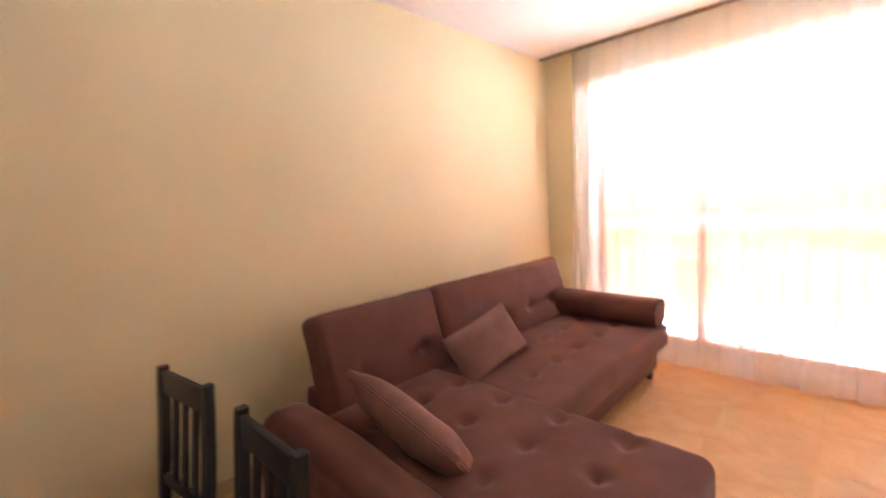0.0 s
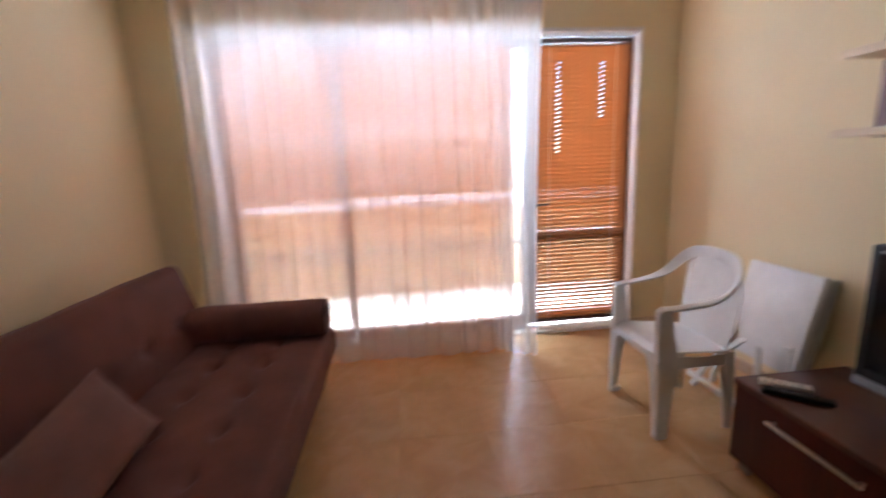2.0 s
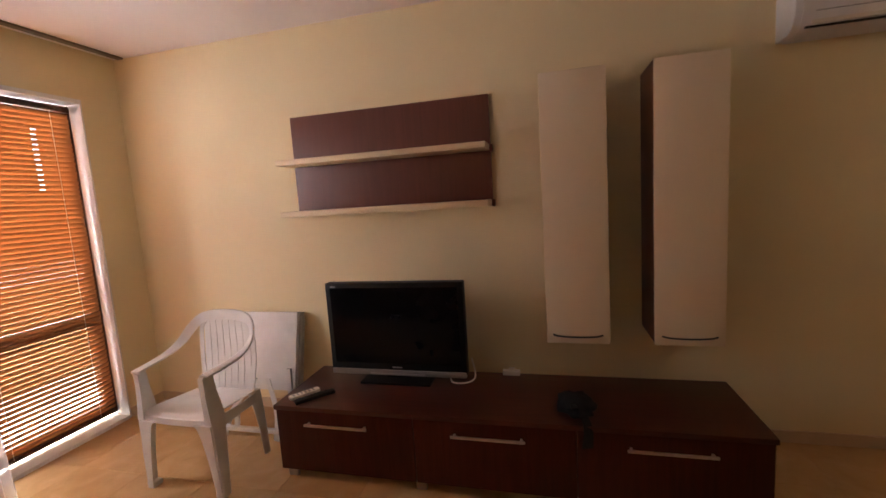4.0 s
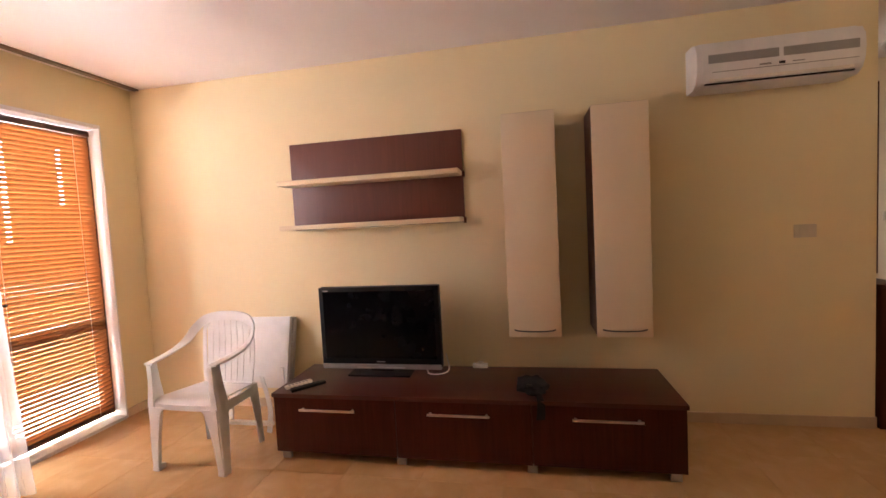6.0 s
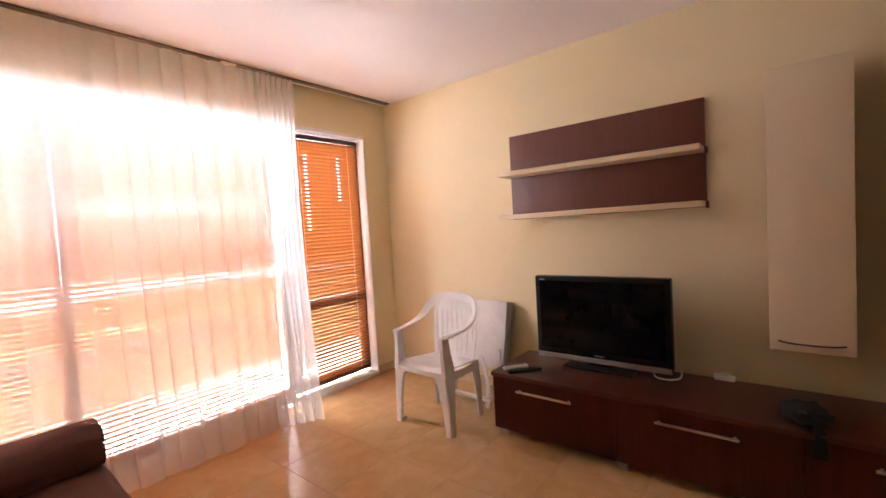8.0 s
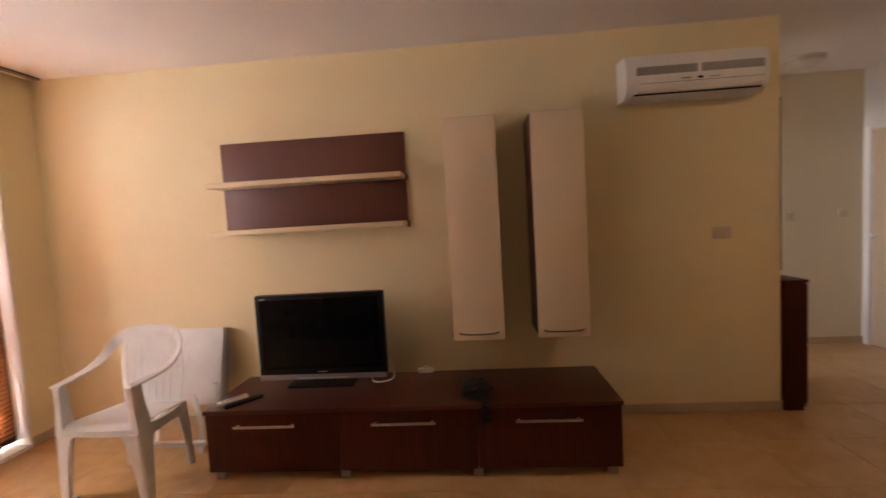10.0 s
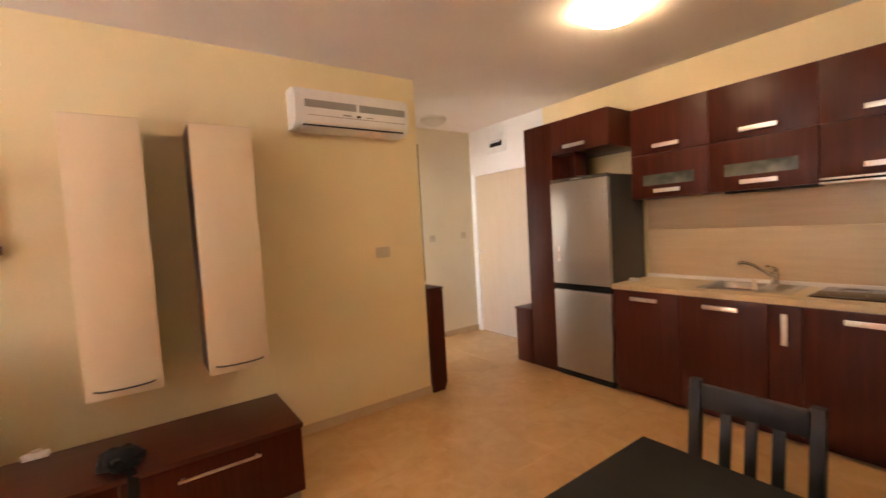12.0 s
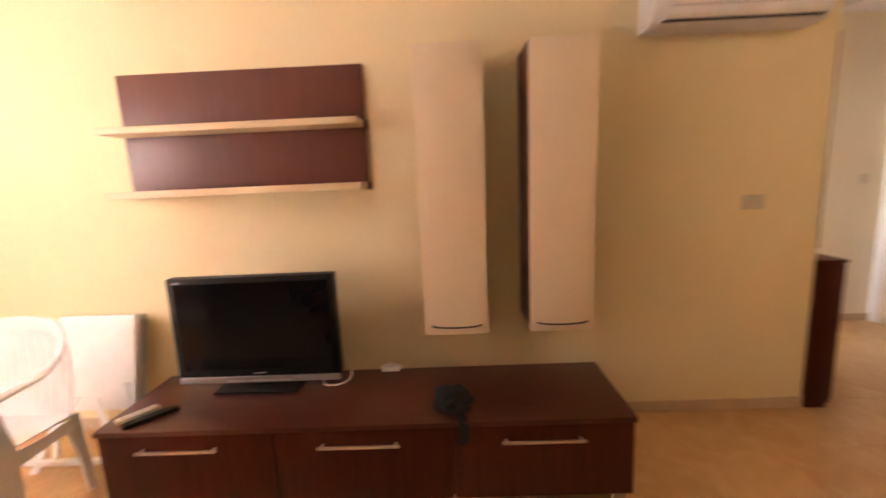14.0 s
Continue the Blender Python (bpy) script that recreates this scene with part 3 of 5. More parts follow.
# bolster at the window end: a squared roll with flat ends
Bo = thing("bolster_cushion", "brown fabric bolster roll lying at the window end of the sofa", "cushion", (-2.975, -0.735, 0.432))
bm = bmesh.new()
rows = []
for i in range(25):
    u = i / 12 - 1
    swell = 1 - 0.05 * u ** 8 + 0.012 * noise.noise((u * 3, 2.0, 5.0))
    ring = []
    for k in range(36):
        a = 2 * math.pi * k / 36
        ca, sa = math.cos(a), math.sin(a)
        sag = 1 + 0.02 * noise.noise((u * 4, ca * 1.5, sa * 1.5))
        ring.append(bm.verts.new((u * 0.385, 0.115 * swell * sag * math.copysign(abs(ca) ** 0.72, ca), 0.098 + 0.098 * swell * sag * math.copysign(abs(sa) ** 0.72, sa))))
    rows.append(ring)
for p, q in zip(rows, rows[1:]):
    for k in range(36):
        bm.faces.new((p[k], p[(k + 1) % 36], q[(k + 1) % 36], q[k]))
bm.faces.new(rows[0][::-1])
bm.faces.new(rows[-1])
part("cover", bm, M_SOFA, Bo, "", True)
for sx in (-0.384, 0.384):
    ring = [(sx, 0.107 * math.copysign(abs(math.cos(a)) ** 0.72, math.cos(a)), 0.098 + 0.090 * math.copysign(abs(math.sin(a)) ** 0.72, math.sin(a))) for a in (2 * math.pi * k / 24 for k in range(25))]
    part("end_piping", tube(ring, 0.005, 6, closed_ends=False), M_PIPING, Bo, "dark piping", True)


def throw_cushion(name_label, m, w, h, d, seed):
    """A stuffed square cushion with pinched corners and a seam."""
    T = thing("throw_cushion", name_label, "cushion")
    T.matrix_basis = m
    bm = bmesh.new()
    bmesh.ops.create_cube(bm, size=2)
    bmesh.ops.subdivide_edges(bm, edges=bm.edges[:], cuts=18, use_grid_fill=True)
    for v in bm.verts:
        u = v.co
        k = (1 - u.x ** 4) * (1 - u.y ** 4)
        pinch = 1 - 0.07 * (1 - abs(u.x) ** 2) * abs(u.y) ** 3
        pinch2 = 1 - 0.07 * (1 - abs(u.y) ** 2) * abs(u.x) ** 3
        t = max(0.0, k) ** 0.75
        z = u.z * (0.012 + (d / 2 - 0.012) * t)
        z += 0.010 * noise.noise((u.x * 2.2 + seed, u.y * 2.2, u.z)) * t
        v.co = Vector((u.x * w / 2 * pinch2, u.y * h / 2 * pinch, z))
    part("cover", bm, M_PILLOW, T, "", True)
    line = []
    for k in range(65):
        a = 2 * math.pi * k / 64
        ca, sa = math.cos(a), math.sin(a)
        ex = math.copysign(abs(ca) ** 0.22, ca)
        ey = math.copysign(abs(sa) ** 0.22, sa)
        line.append((ex * w / 2 * (1 - 0.07 * (1 - ey * ey) * abs(ex) ** 3), ey * h / 2 * (1 - 0.07 * (1 - ex * ex) * abs(ey) ** 3), 0))
    part("seam", tube(line, 0.0045, 6, closed_ends=False), M_PILLOW, T, "", True)
    return T


throw_cushion("rosy brown fabric cushion leaning on the sofa arm", pose(-2.85, -2.765, 0.508, -52, 11, -2), 0.65, 0.31, 0.16, 1)
throw_cushion("rosy brown fabric cushion leaning on the sofa back", pose(-3.13, -1.95, 0.562, 60, 6, 78) @ pose(0, 0, 0, 0, 0, 20), 0.53, 0.29, 0.15, 2)

# ---- dining table and chairs ----
TX0, TX1, TY0, TY1 = -3.45, -2.30, -4.565, -3.88
T = thing("dining_table", "black-brown rectangular wooden dining table", "table", ((TX0 + TX1) / 2, (TY0 + TY1) / 2, 0))
piece(T, "tabletop", (TX0, TY0, 0.722), (TX1, TY1, 0.745), M_TABLETOP, 0.005)
for x in (TX0 + 0.06, TX1 - 0.11):
    for y in (TY0 + 0.05, TY1 - 0.10):
        piece(T, "leg", (x, y, 0), (x + 0.05, y + 0.05, 0.722), M_BLACKWOOD, 0.005)
piece(T, "apron", (TX0 + 0.11, TY0 + 0.06, 0.64), (TX1 - 0.11, TY0 + 0.08, 0.722), M_BLACKWOOD, 0.002)
piece(T, "apron", (TX0 + 0.11, TY1 - 0.08, 0.64), (TX1 - 0.11, TY1 - 0.06, 0.722), M_BLACKWOOD, 0.002)
piece(T, "apron", (TX0 + 0.07, TY0 + 0.10, 0.64), (TX0 + 0.09, TY1 - 0.10, 0.722), M_BLACKWOOD, 0.002)
piece(T, "apron", (TX1 - 0.09, TY0 + 0.10, 0.64), (TX1 - 0.07, TY1 - 0.10, 0.722), M_BLACKWOOD, 0.002)


def dining_chair(label):
    """At the origin, its back at y = 0, facing +y."""
    T = thing("dining_chair", label, "chair", (0, 0, 0), "chairs round the dining table")
    w = 0.150
    for s in (-1, 1):
        x = s * w
        pts = [(x, -0.03, 0), (x, 0.015, 0.25), (x, 0.025, 0.45), (x, 0.0, 0.68), (x, -0.02, 0.896)]
        line = smooth_line(pts, 12)
        bm = bmesh.new()
        rows = []
        for p in line:
            rows.append([bm.verts.new(p + Vector(d)) for d in ((-0.016, -0.014, 0), (0.016, -0.014, 0), (0.016, 0.014, 0), (-0.016, 0.014, 0))])
        for a, b in zip(rows, rows[1:]):
            for k in range(4):
                bm.faces.new((a[k], a[(k + 1) % 4], b[(k + 1) % 4], b[k]))
        bm.faces.new(rows[0][::-1])
        bm.faces.new(rows[-1])
        bmesh.ops.bevel(bm, geom=[e for e in bm.edges if abs((e.verts[0].co - e.verts[1].co).z) > 0.02], offset=0.004, segments=1, affect="EDGES")
        part("back_post", bm, M_BLACKWOOD, T, "", True)
        part("front_leg", box((x - 0.018, 0.375, 0), (x + 0.018, 0.41, 0.425), 0.004), M_BLACKWOOD, T, "", True)
        part("side_rail", box((x - 0.011, 0.035, 0.375), (x + 0.011, 0.375, 0.425), 0.002), M_BLACKWOOD, T, "", True)
        part("stretcher", box((x - 0.009, 0.02, 0.15), (x + 0.009, 0.385, 0.18), 0.002), M_BLACKWOOD, T, "", True)
    rail = box((-w + 0.018, -0.026, 0.81), (w - 0.018, -0.006, 0.885), 0.004)
    part("top_rail", rail, M_BLACKWOOD, T, "", True)
    part("lower_rail", box((-w + 0.018, 0.008, 0.52), (w - 0.018, 0.026, 0.555), 0.004), M_BLACKWOOD, T, "", True)
    for x in (-0.066, 0.0, 0.066):
        bm = bmesh.new()
        add_box(bm, (x - 0.015, -0.006, 0.55), (x + 0.015, 0.006, 0.81), 0.002)
        for v in bm.verts:
            v.co.y += 0.016 - 0.032 * (v.co.z - 0.55) / 0.26
        part("back_slat", bm, M_BLACKWOOD, T, "", True)
    seat = box((-0.185, 0.03, 0.425), (0.185, 0.42, 0.447), 0.008)
    part("seat", seat, M_BLACKWOOD, T, "", True)
    part("front_rail", box((-w + 0.018, 0.385, 0.375), (w - 0.018, 0.403, 0.425), 0.002), M_BLACKWOOD, T, "", True)
    return T


ch = dining_chair("black-stained wooden dining chair with a slatted back, at the table")
ch.matrix_basis = pose(-2.527, -4.735, 0, 0, 0, 0)
copy_thing(ch, pose(-3.045, -4.70, 0, 0, 0, 3))
copy_thing(ch, pose(-2.567, -3.435, 0, 0, 0, 180))
copy_thing(ch, pose(-3.085, -3.467, 0, 0, 0, 188))

# ---- white plastic garden chair ----
G = thing("plastic_armchair", "white moulded plastic garden armchair with a slotted back", "chair", (-0.70, -1.172, 0), rz=-1)


def ribbon(points, width_dir, widths, thick, n=20):
    """A flat bar that follows points; width_dir is the way across it, or one such way for each point."""
    line = smooth_line(points, n)
    if isinstance(width_dir[0], (int, float)):
        ways = [Vector(width_dir).normalized()] * (n + 1)
    else:
        ways = [w.normalized() for w in smooth_line(width_dir, n)]
    bm = bmesh.new()
    rows = []
    for i, (p, wd) in enumerate(zip(line, ways)):
        d = (line[min(i + 1, n)] - line[max(i - 1, 0)]).normalized()
        nrm = d.cross(wd).normalized()
        u = i / n * (len(widths) - 1)
        k = min(int(u), len(widths) - 2)
        w = (widths[k] + (widths[k + 1] - widths[k]) * (u - k)) / 2
        rows.append([bm.verts.new(p + wd * a * w + nrm * b * thick / 2) for a, b in ((-1, -0.7), (-0.75, -1.3), (0.75, -1.3), (1, -0.7), (1, 0.8), (-1, 0.8))])
    for a, b in zip(rows, rows[1:]):
        for k in range(6):
            bm.faces.new((a[k], a[(k + 1) % 6], b[(k + 1) % 6], b[k]))
    bm.faces.new(rows[0][::-1])
    bm.faces.new(rows[-1])
    return bm


# built facing -x: front feet at x = -0.23, back at x = +0.2
def chair_seat():
    """A dished seat shell, its front edge rolled down."""
    bm = bmesh.new()
    nx, ny = 16, 16
    layers = []
    for k in (0, 1):
        layer = []
        for i in range(nx + 1):
            u = i / nx
            line = []
            for j in range(ny + 1):
                w = j / ny * 2 - 1
                half = 0.226 - 0.032 * u
                x = -0.235 + 0.40 * u + 0.012 * w * w * (1 - u)
                z = 0.447 - 0.034 * u - 0.016 * (1 - w * w) * math.sin(math.pi * min(1, u * 1.1))
                if u < 0.15:
                    z -= 0.034 * (1 - u / 0.15) ** 2
                line.append(bm.verts.new((x, w * half, z - 0.007 * k)))
            layer.append(line)
        layers.append(layer)
    for layer in layers:
        for i in range(nx):
            for j in range(ny):
                bm.faces.new((layer[i][j], layer[i + 1][j], layer[i + 1][j + 1], layer[i][j + 1]))
    t, b = layers
    rim = [(i, 0) for i in range(nx)] + [(nx, j) for j in range(ny)] + [(i, ny) for i in range(nx, 0, -1)] + [(0, j) for j in range(ny, 0, -1)]
    for (i, j), (i2, j2) in zip(rim, rim[1:] + rim[:1]):
        bm.faces.new((t[i][j], t[i2][j2], b[i2][j2], b[i][j]))
    return bm


part("seat", chair_seat(), M_PLASTIC, G, "", True)


def arched_panel(half, top, arch, x_of):
    """A panel under the seat that runs down into two legs."""
    bm = bmesh.new()
    rows = []
    for j in range(33):
        w = j / 32 * 2 - 1
        low = max(0.0, arch - 0.60 * max(0.0, abs(w) - 0.62) ** 1.5)
        ring = []
        for dx, z in ((0, top), (0, low), (0.013, low), (0.013, top)):
            ring.append(bm.verts.new((x_of(w) + dx, w * half, z)))
        rows.append(ring)
    for a, b in zip(rows, rows[1:]):
        for k in range(4):
            bm.faces.new((a[k], a[(k + 1) % 4], b[(k + 1) % 4], b[k]))
    bm.faces.new(rows[0][::-1])
    bm.faces.new(rows[-1])
    return bm


part("front_apron", arched_panel(0.232, 0.422, 0.388, lambda w: -0.237 + 0.012 * w * w), M_PLASTIC, G, "", True)
for s in (-1, 1):
    # each front leg is an angle: a side flange that runs up into the arm post and a front flange
    part("front_leg", ribbon([(-0.205, s * 0.248, 0.0), (-0.198, s * 0.244, 0.22), (-0.185, s * 0.230, 0.42), (-0.196, s * 0.224, 0.55), (-0.205, s * 0.222, 0.658)],
                             (1, 0, 0), (0.048, 0.070, 0.098, 0.072, 0.062), 0.013, 28), M_PLASTIC, G, "", True)
    part("leg_flange", ribbon([(-0.229, s * 0.232, 0.0), (-0.232, s * 0.214, 0.2), (-0.236, s * 0.196, 0.36), (-0.237, s * 0.178, 0.40)], (0, 1, 0), (0.036, 0.048, 0.080, 0.11), 0.012), M_PLASTIC, G, "", True)
    part("foot", box((-0.236, s * 0.230 - 0.023, 0.0), (-0.178, s * 0.230 + 0.023, 0.028), 0.006), M_PLASTIC, G, "", True)
    part("arm_post", ribbon([(-0.233, s * 0.223, 0.40), (-0.232, s * 0.212, 0.54), (-0.234, s * 0.210, 0.655)], (0, 1, 0), (0.040, 0.032, 0.032), 0.012), M_PLASTIC, G, "", True)
    part("side_apron", ribbon([(-0.20, s * 0.224, 0.388), (0.0, s * 0.210, 0.375), (0.15, s * 0.194, 0.37)], (0, 0, 1), (0.075, 0.05, 0.06), 0.010), M_PLASTIC, G, "", True)
    part("back_leg", ribbon([(0.172, s * 0.208, 0.0), (0.160, s * 0.202, 0.22), (0.140, s * 0.190, 0.41)], (1, 0.25 * s, 0), (0.036, 0.052, 0.080), 0.012), M_PLASTIC, G, "", True)
    part("back_leg_flange", ribbon([(0.187, s * 0.192, 0.0), (0.178, s * 0.184, 0.22), (0.168, s * 0.165, 0.41)], (0, 1, 0), (0.034, 0.042, 0.06), 0.012), M_PLASTIC, G, "", True)
    # arm: flat over the post, then turning up into the hoop of the back
    part("armrest", ribbon([(-0.228, s * 0.224, 0.662), (-0.12, s * 0.236, 0.670), (0.0, s * 0.244, 0.686), (0.09, s * 0.240, 0.722), (0.150, s * 0.222, 0.784), (0.184, s * 0.168, 0.838), (0.196, s * 0.080, 0.858), (0.198, 0.0, 0.862)],
                           [(0, s, 0), (0, s, 0), (-0.1, s, 0.1), (-0.3, s, 0.4), (-0.2, s * 0.7, 0.8), (0, s * 0.35, 1), (0, 0.1 * s, 1), (0, 0, 1)], (0.056, 0.052, 0.050, 0.055, 0.060, 0.065, 0.065), 0.013, 44), M_PLASTIC, G, "", True)
    part("back_stile", ribbon([(0.150, s * 0.168, 0.40), (0.172, s * 0.184, 0.55), (0.186, s * 0.188, 0.68), (0.188, s * 0.176, 0.78), (0.192, s * 0.140, 0.835)], (0, 1, 0), (0.034, 0.030, 0.026, 0.036), 0.010), M_PLASTIC, G, "", True)
for k in range(7):
    y = (k - 3) * 0.0475
    top = 0.846 - 0.9 * y * y
    part("back_slat", ribbon([(0.152, y * 0.95, 0.40), (0.176, y, 0.55), (0.188, y, 0.68), (0.196, y * 0.97, top)], (0, 1, 0), (0.043, 0.043), 0.009), M_PLASTIC, G, "", True)
for za, zb in ((0.408, 0.50), (0.745, 0.815)):
    f = lambda z: 0.152 + 0.036 * min(1.0, (z - 0.40) / 0.28)
    part("back_band", ribbon([(f(za) + 0.007, 0, za), (f((za + zb) / 2) + 0.007, 0, (za + zb) / 2), (f(zb) + 0.007, 0, zb)], (0, 1, 0), (0.31, 0.31), 0.006, 8), M_PLASTIC, G, "", True)

# ---- folded white garden table ----
Fd = thing("folding_table", "white folding garden table, folded and leaning on the wall", "table", (-0.245, -1.165, 0))
lean = pose(0, 0, 0.0, 0, 13, 0)
part("tabletop", box((-0.018, -0.225, 0.24), (0.018, 0.225, 0.775), 0.008, lean), M_PLASTIC, Fd, "", True)
# rim pieces in the grey that paints in the shade behind the top
part("top_rim", box((0.018, -0.235, 0.742), (0.060, 0.235, 0.772), 0.006, lean), M_TABLERIM, Fd, "", True)
for s in (-1, 1):
    part("rim", box((0.018, s * 0.228 - 0.012, 0.24), (0.060, s * 0.228 + 0.012, 0.742), 0.006, lean), M_TABLERIM, Fd, "", True)
    part("leg", ribbon([(-0.17, s * 0.20, 0.0), (-0.10, s * 0.17, 0.15), (0.0, s * 0.05, 0.34)], (0, 1, 0.2), (0.035, 0.035), 0.02), M_PLASTIC, Fd, "", True)
    part("leg", ribbon([(-0.03, s * 0.215, 0.0), (0.0, s * 0.215, 0.2), (0.03, s * 0.20, 0.40)], (0, 1, 0), (0.032, 0.032), 0.02), M_PLASTIC, Fd, "", True)
part("foot_bar", box((-0.19, -0.24, 0.055), (-0.16, 0.24, 0.085), 0.008), M_PLASTIC, Fd, "", True)

# ---- television unit ----
UX0, UX1, UY0, UY1 = -0.73, -0.195, -3.972, -1.63
UZ = 0.425
U = thing("tv_unit", "long low mahogany television unit with three drawers on metal feet", "tv unit", (-0.46, -2.8, 0))
piece(U, "top", (UX0 - 0.008, UY0 - 0.006, UZ - 0.025), (UX1, UY1 + 0.006, UZ), M_MAHOG_H, 0.003)
piece(U, "body", (UX0 + 0.022, UY0, 0.055), (UX1, UY1, UZ - 0.025), M_MAHOG_H, 0.002)
third = (UY1 - UY0) / 3
for k in range(3):
    y1 = UY1 - k * third
    d = piece(U, "drawer", (UX0, y1 - third + 0.003, 0.057), (UX0 + 0.020, y1 - 0.003, UZ - 0.028), M_MAHOG, 0.002)
    c = (-1.99, -2.785, -3.58)[k]
    piece(U, "handle", (UX0 - 0.030, c - 0.178, 0.327), (UX0 - 0.020, c + 0.178, 0.340), M_CHROME, 0.003, "", d)
    for s in (-1, 1):
        piece(U, "handle_post", (UX0 - 0.021, c + s * 0.160 - 0.006, 0.328), (UX0, c + s * 0.160 + 0.006, 0.339), M_CHROME, 0.002, "", d)
for y in (UY1 - 0.05, -2.425, -3.185, UY0 + 0.05):
    for x in (UX0 + 0.03, UX1 - 0.06):
        piece(U, "foot", (x - 0.004, y - 0.028, 0), (x + 0.018, y + 0.028, 0.055), M_GREYPLATE, 0.003, "square metal foot")

# ---- television ----
TV = thing("television", "black flat-screen television with a silver lower edge, switched off", "television", (-0.36, -2.21, UZ), rz=0)
TY = (-2.628 + 2.21, -1.787 + 2.21)
TZ0, TZ1 = 0.045, 1.015 - UZ
part("cabinet", box((-0.008, TY[0], TZ0), (0.055, TY[1], TZ1), 0.008), M_BLACK, TV, "", True)
part("rear_housing", box((0.055, TY[0] + 0.1, TZ0 + 0.05), (0.10, TY[1] - 0.1, TZ1 - 0.08), 0.02), M_BLACK, TV, "", True)
part("screen", box((-0.0105, TY[0] + 0.032, TZ0 + 0.06), (-0.0085, TY[1] - 0.032, TZ1 - 0.03), 0), M_SCREEN, TV, "dark glossy screen")
part("lower_trim", box((-0.016, TY[0] + 0.004, TZ0 - 0.012), (0.03, TY[1] - 0.004, TZ0 + 0.022), 0.006), M_SILVER, TV, "silver trim with a bright middle strip", True)
part("speaker_strip", box((-0.0175, -0.17, TZ0 - 0.004), (-0.0165, 0.17, TZ0 + 0.004), 0), M_CHROME, TV, "bright metal strip")
part("maker_mark", box((-0.0095, -0.03, TZ0 + 0.034), (-0.0083, 0.03, TZ0 + 0.041), 0), M_SILVER, TV, "small silver mark")
part("corner_mark", box((-0.0095, TY[1] - 0.07, TZ1 - 0.026), (-0.0083, TY[1] - 0.035, TZ1 - 0.019), 0), M_SILVER, TV, "small silver mark")
part("neck", box((0.01, -0.08, 0.012), (0.045, 0.08, TZ0 + 0.06), 0.008), M_BLACK, TV, "", True)
stand = box((-0.075, -0.215, 0), (0.11, 0.215, 0.014), 0.006)
part("stand", stand, M_BLACK, TV, "black flat foot", True)

# cable loop, wall socket block, remotes and a black pouch on the unit
Cb = thing("white_cable", "white cable loop lying behind the television", "cable", (-0.33, -2.6, UZ))
pts = smooth_line([(0.10, -0.03, 0.10), (0.06, -0.055, 0.02), (0.0, -0.05, 0.006), (-0.045, 0.0, 0.006), (-0.035, 0.06, 0.006), (0.03, 0.09, 0.006)], 30)
part("cord", tube(pts, 0.005, 8), M_PLASTIC, Cb, "", True)
Ps = thing("power_strip", "small white socket block at the back of the unit", "socket", (-0.215, -2.86, UZ))
part("block", box((-0.02, -0.05, 0), (0.015, 0.05, 0.028), 0.005), M_PLASTIC, Ps, "", True)
part("plug", box((-0.012, -0.02, 0.028), (0.01, 0.015, 0.042), 0.004), M_OFFWHITE, Ps, "", True)


def remote(label, at, rz, mat, keys, length):
    T = thing("remote_control", label, "remote control", at, "remote controls on the tv unit", rz=rz)
    part("case", box((-length / 2, -0.022, 0), (length / 2, 0.022, 0.019), 0.007), mat, T, "", True)
    me = finish(box((-0.005, -0.004, 0), (0.005, 0.004, 0.003), 0.001))
    me.materials.append(keys)
    for i in range(6):
        for j in (-1, 0, 1):
            shared("button", me, T, pose(-length * 0.36 + i * length * 0.13, j * 0.012, 0.0185))
    return T


remote("white remote control lying on the tv unit", (-0.605, -1.735, UZ), -38, M_OFFWHITE, M_ACGRILL, 0.17)
remote("black remote control lying beside the white one", (-0.630, -1.815, UZ), -42, M_BLACK, M_RUBBER, 0.22)

Pc = thing("black_pouch", "crumpled black cloth pouch with a strap hanging over the unit's edge", "pouch", (-0.60, -3.20, UZ), rz=15)
bm = bmesh.new()
bmesh.ops.create_icosphere(bm, subdivisions=4, radius=1)
for v in bm.verts:
    p = v.co.copy()
    k = 1 + 0.22 * noise.noise(p * 2.2) + 0.10 * noise.noise(p * 5)
    v.co = Vector((p.x * 0.105 * k, p.y * 0.085 * k, max(-0.0, 0.036 + p.z * 0.042 * k)))
part("bag", bm, M_CLOTH, Pc, "", True)
strap = smooth_line([(-0.07, 0.0, 0.03), (-0.125, -0.005, 0.012), (-0.150, -0.005, -0.03), (-0.147, 0.0, -0.10)], 20)
part("strap", ribbon(strap[::4], (0, 1, 0), (0.03, 0.05), 0.006), M_CLOTH, Pc, "", True)
part("buckle", box((-0.10, 0.02, 0.055), (-0.06, 0.05, 0.068), 0.004), M_BLACK, Pc, "", True)

# ---- wall shelf ----
W = thing("wall_shelf", "brown wall panel carrying two pale cream shelves", "shelf", (-0.02, -2.11, 1.42))
piece(W, "back_panel", (-0.022, -2.777, 1.415), (-0.002, -1.447, 2.07), M_PANEL, 0.002)
for z in (1.742, 1.418):
    piece(W, "shelf_board", (-0.225, -2.772, z), (-0.023, -1.44, z + 0.034), M_SHELF, 0.003)
    piece(W, "shelf_bracket", (-0.05, -2.790, z - 0.010), (-0.020, -2.7725, z + 0.034), M_PANEL, 0.002, "brown end bracket")


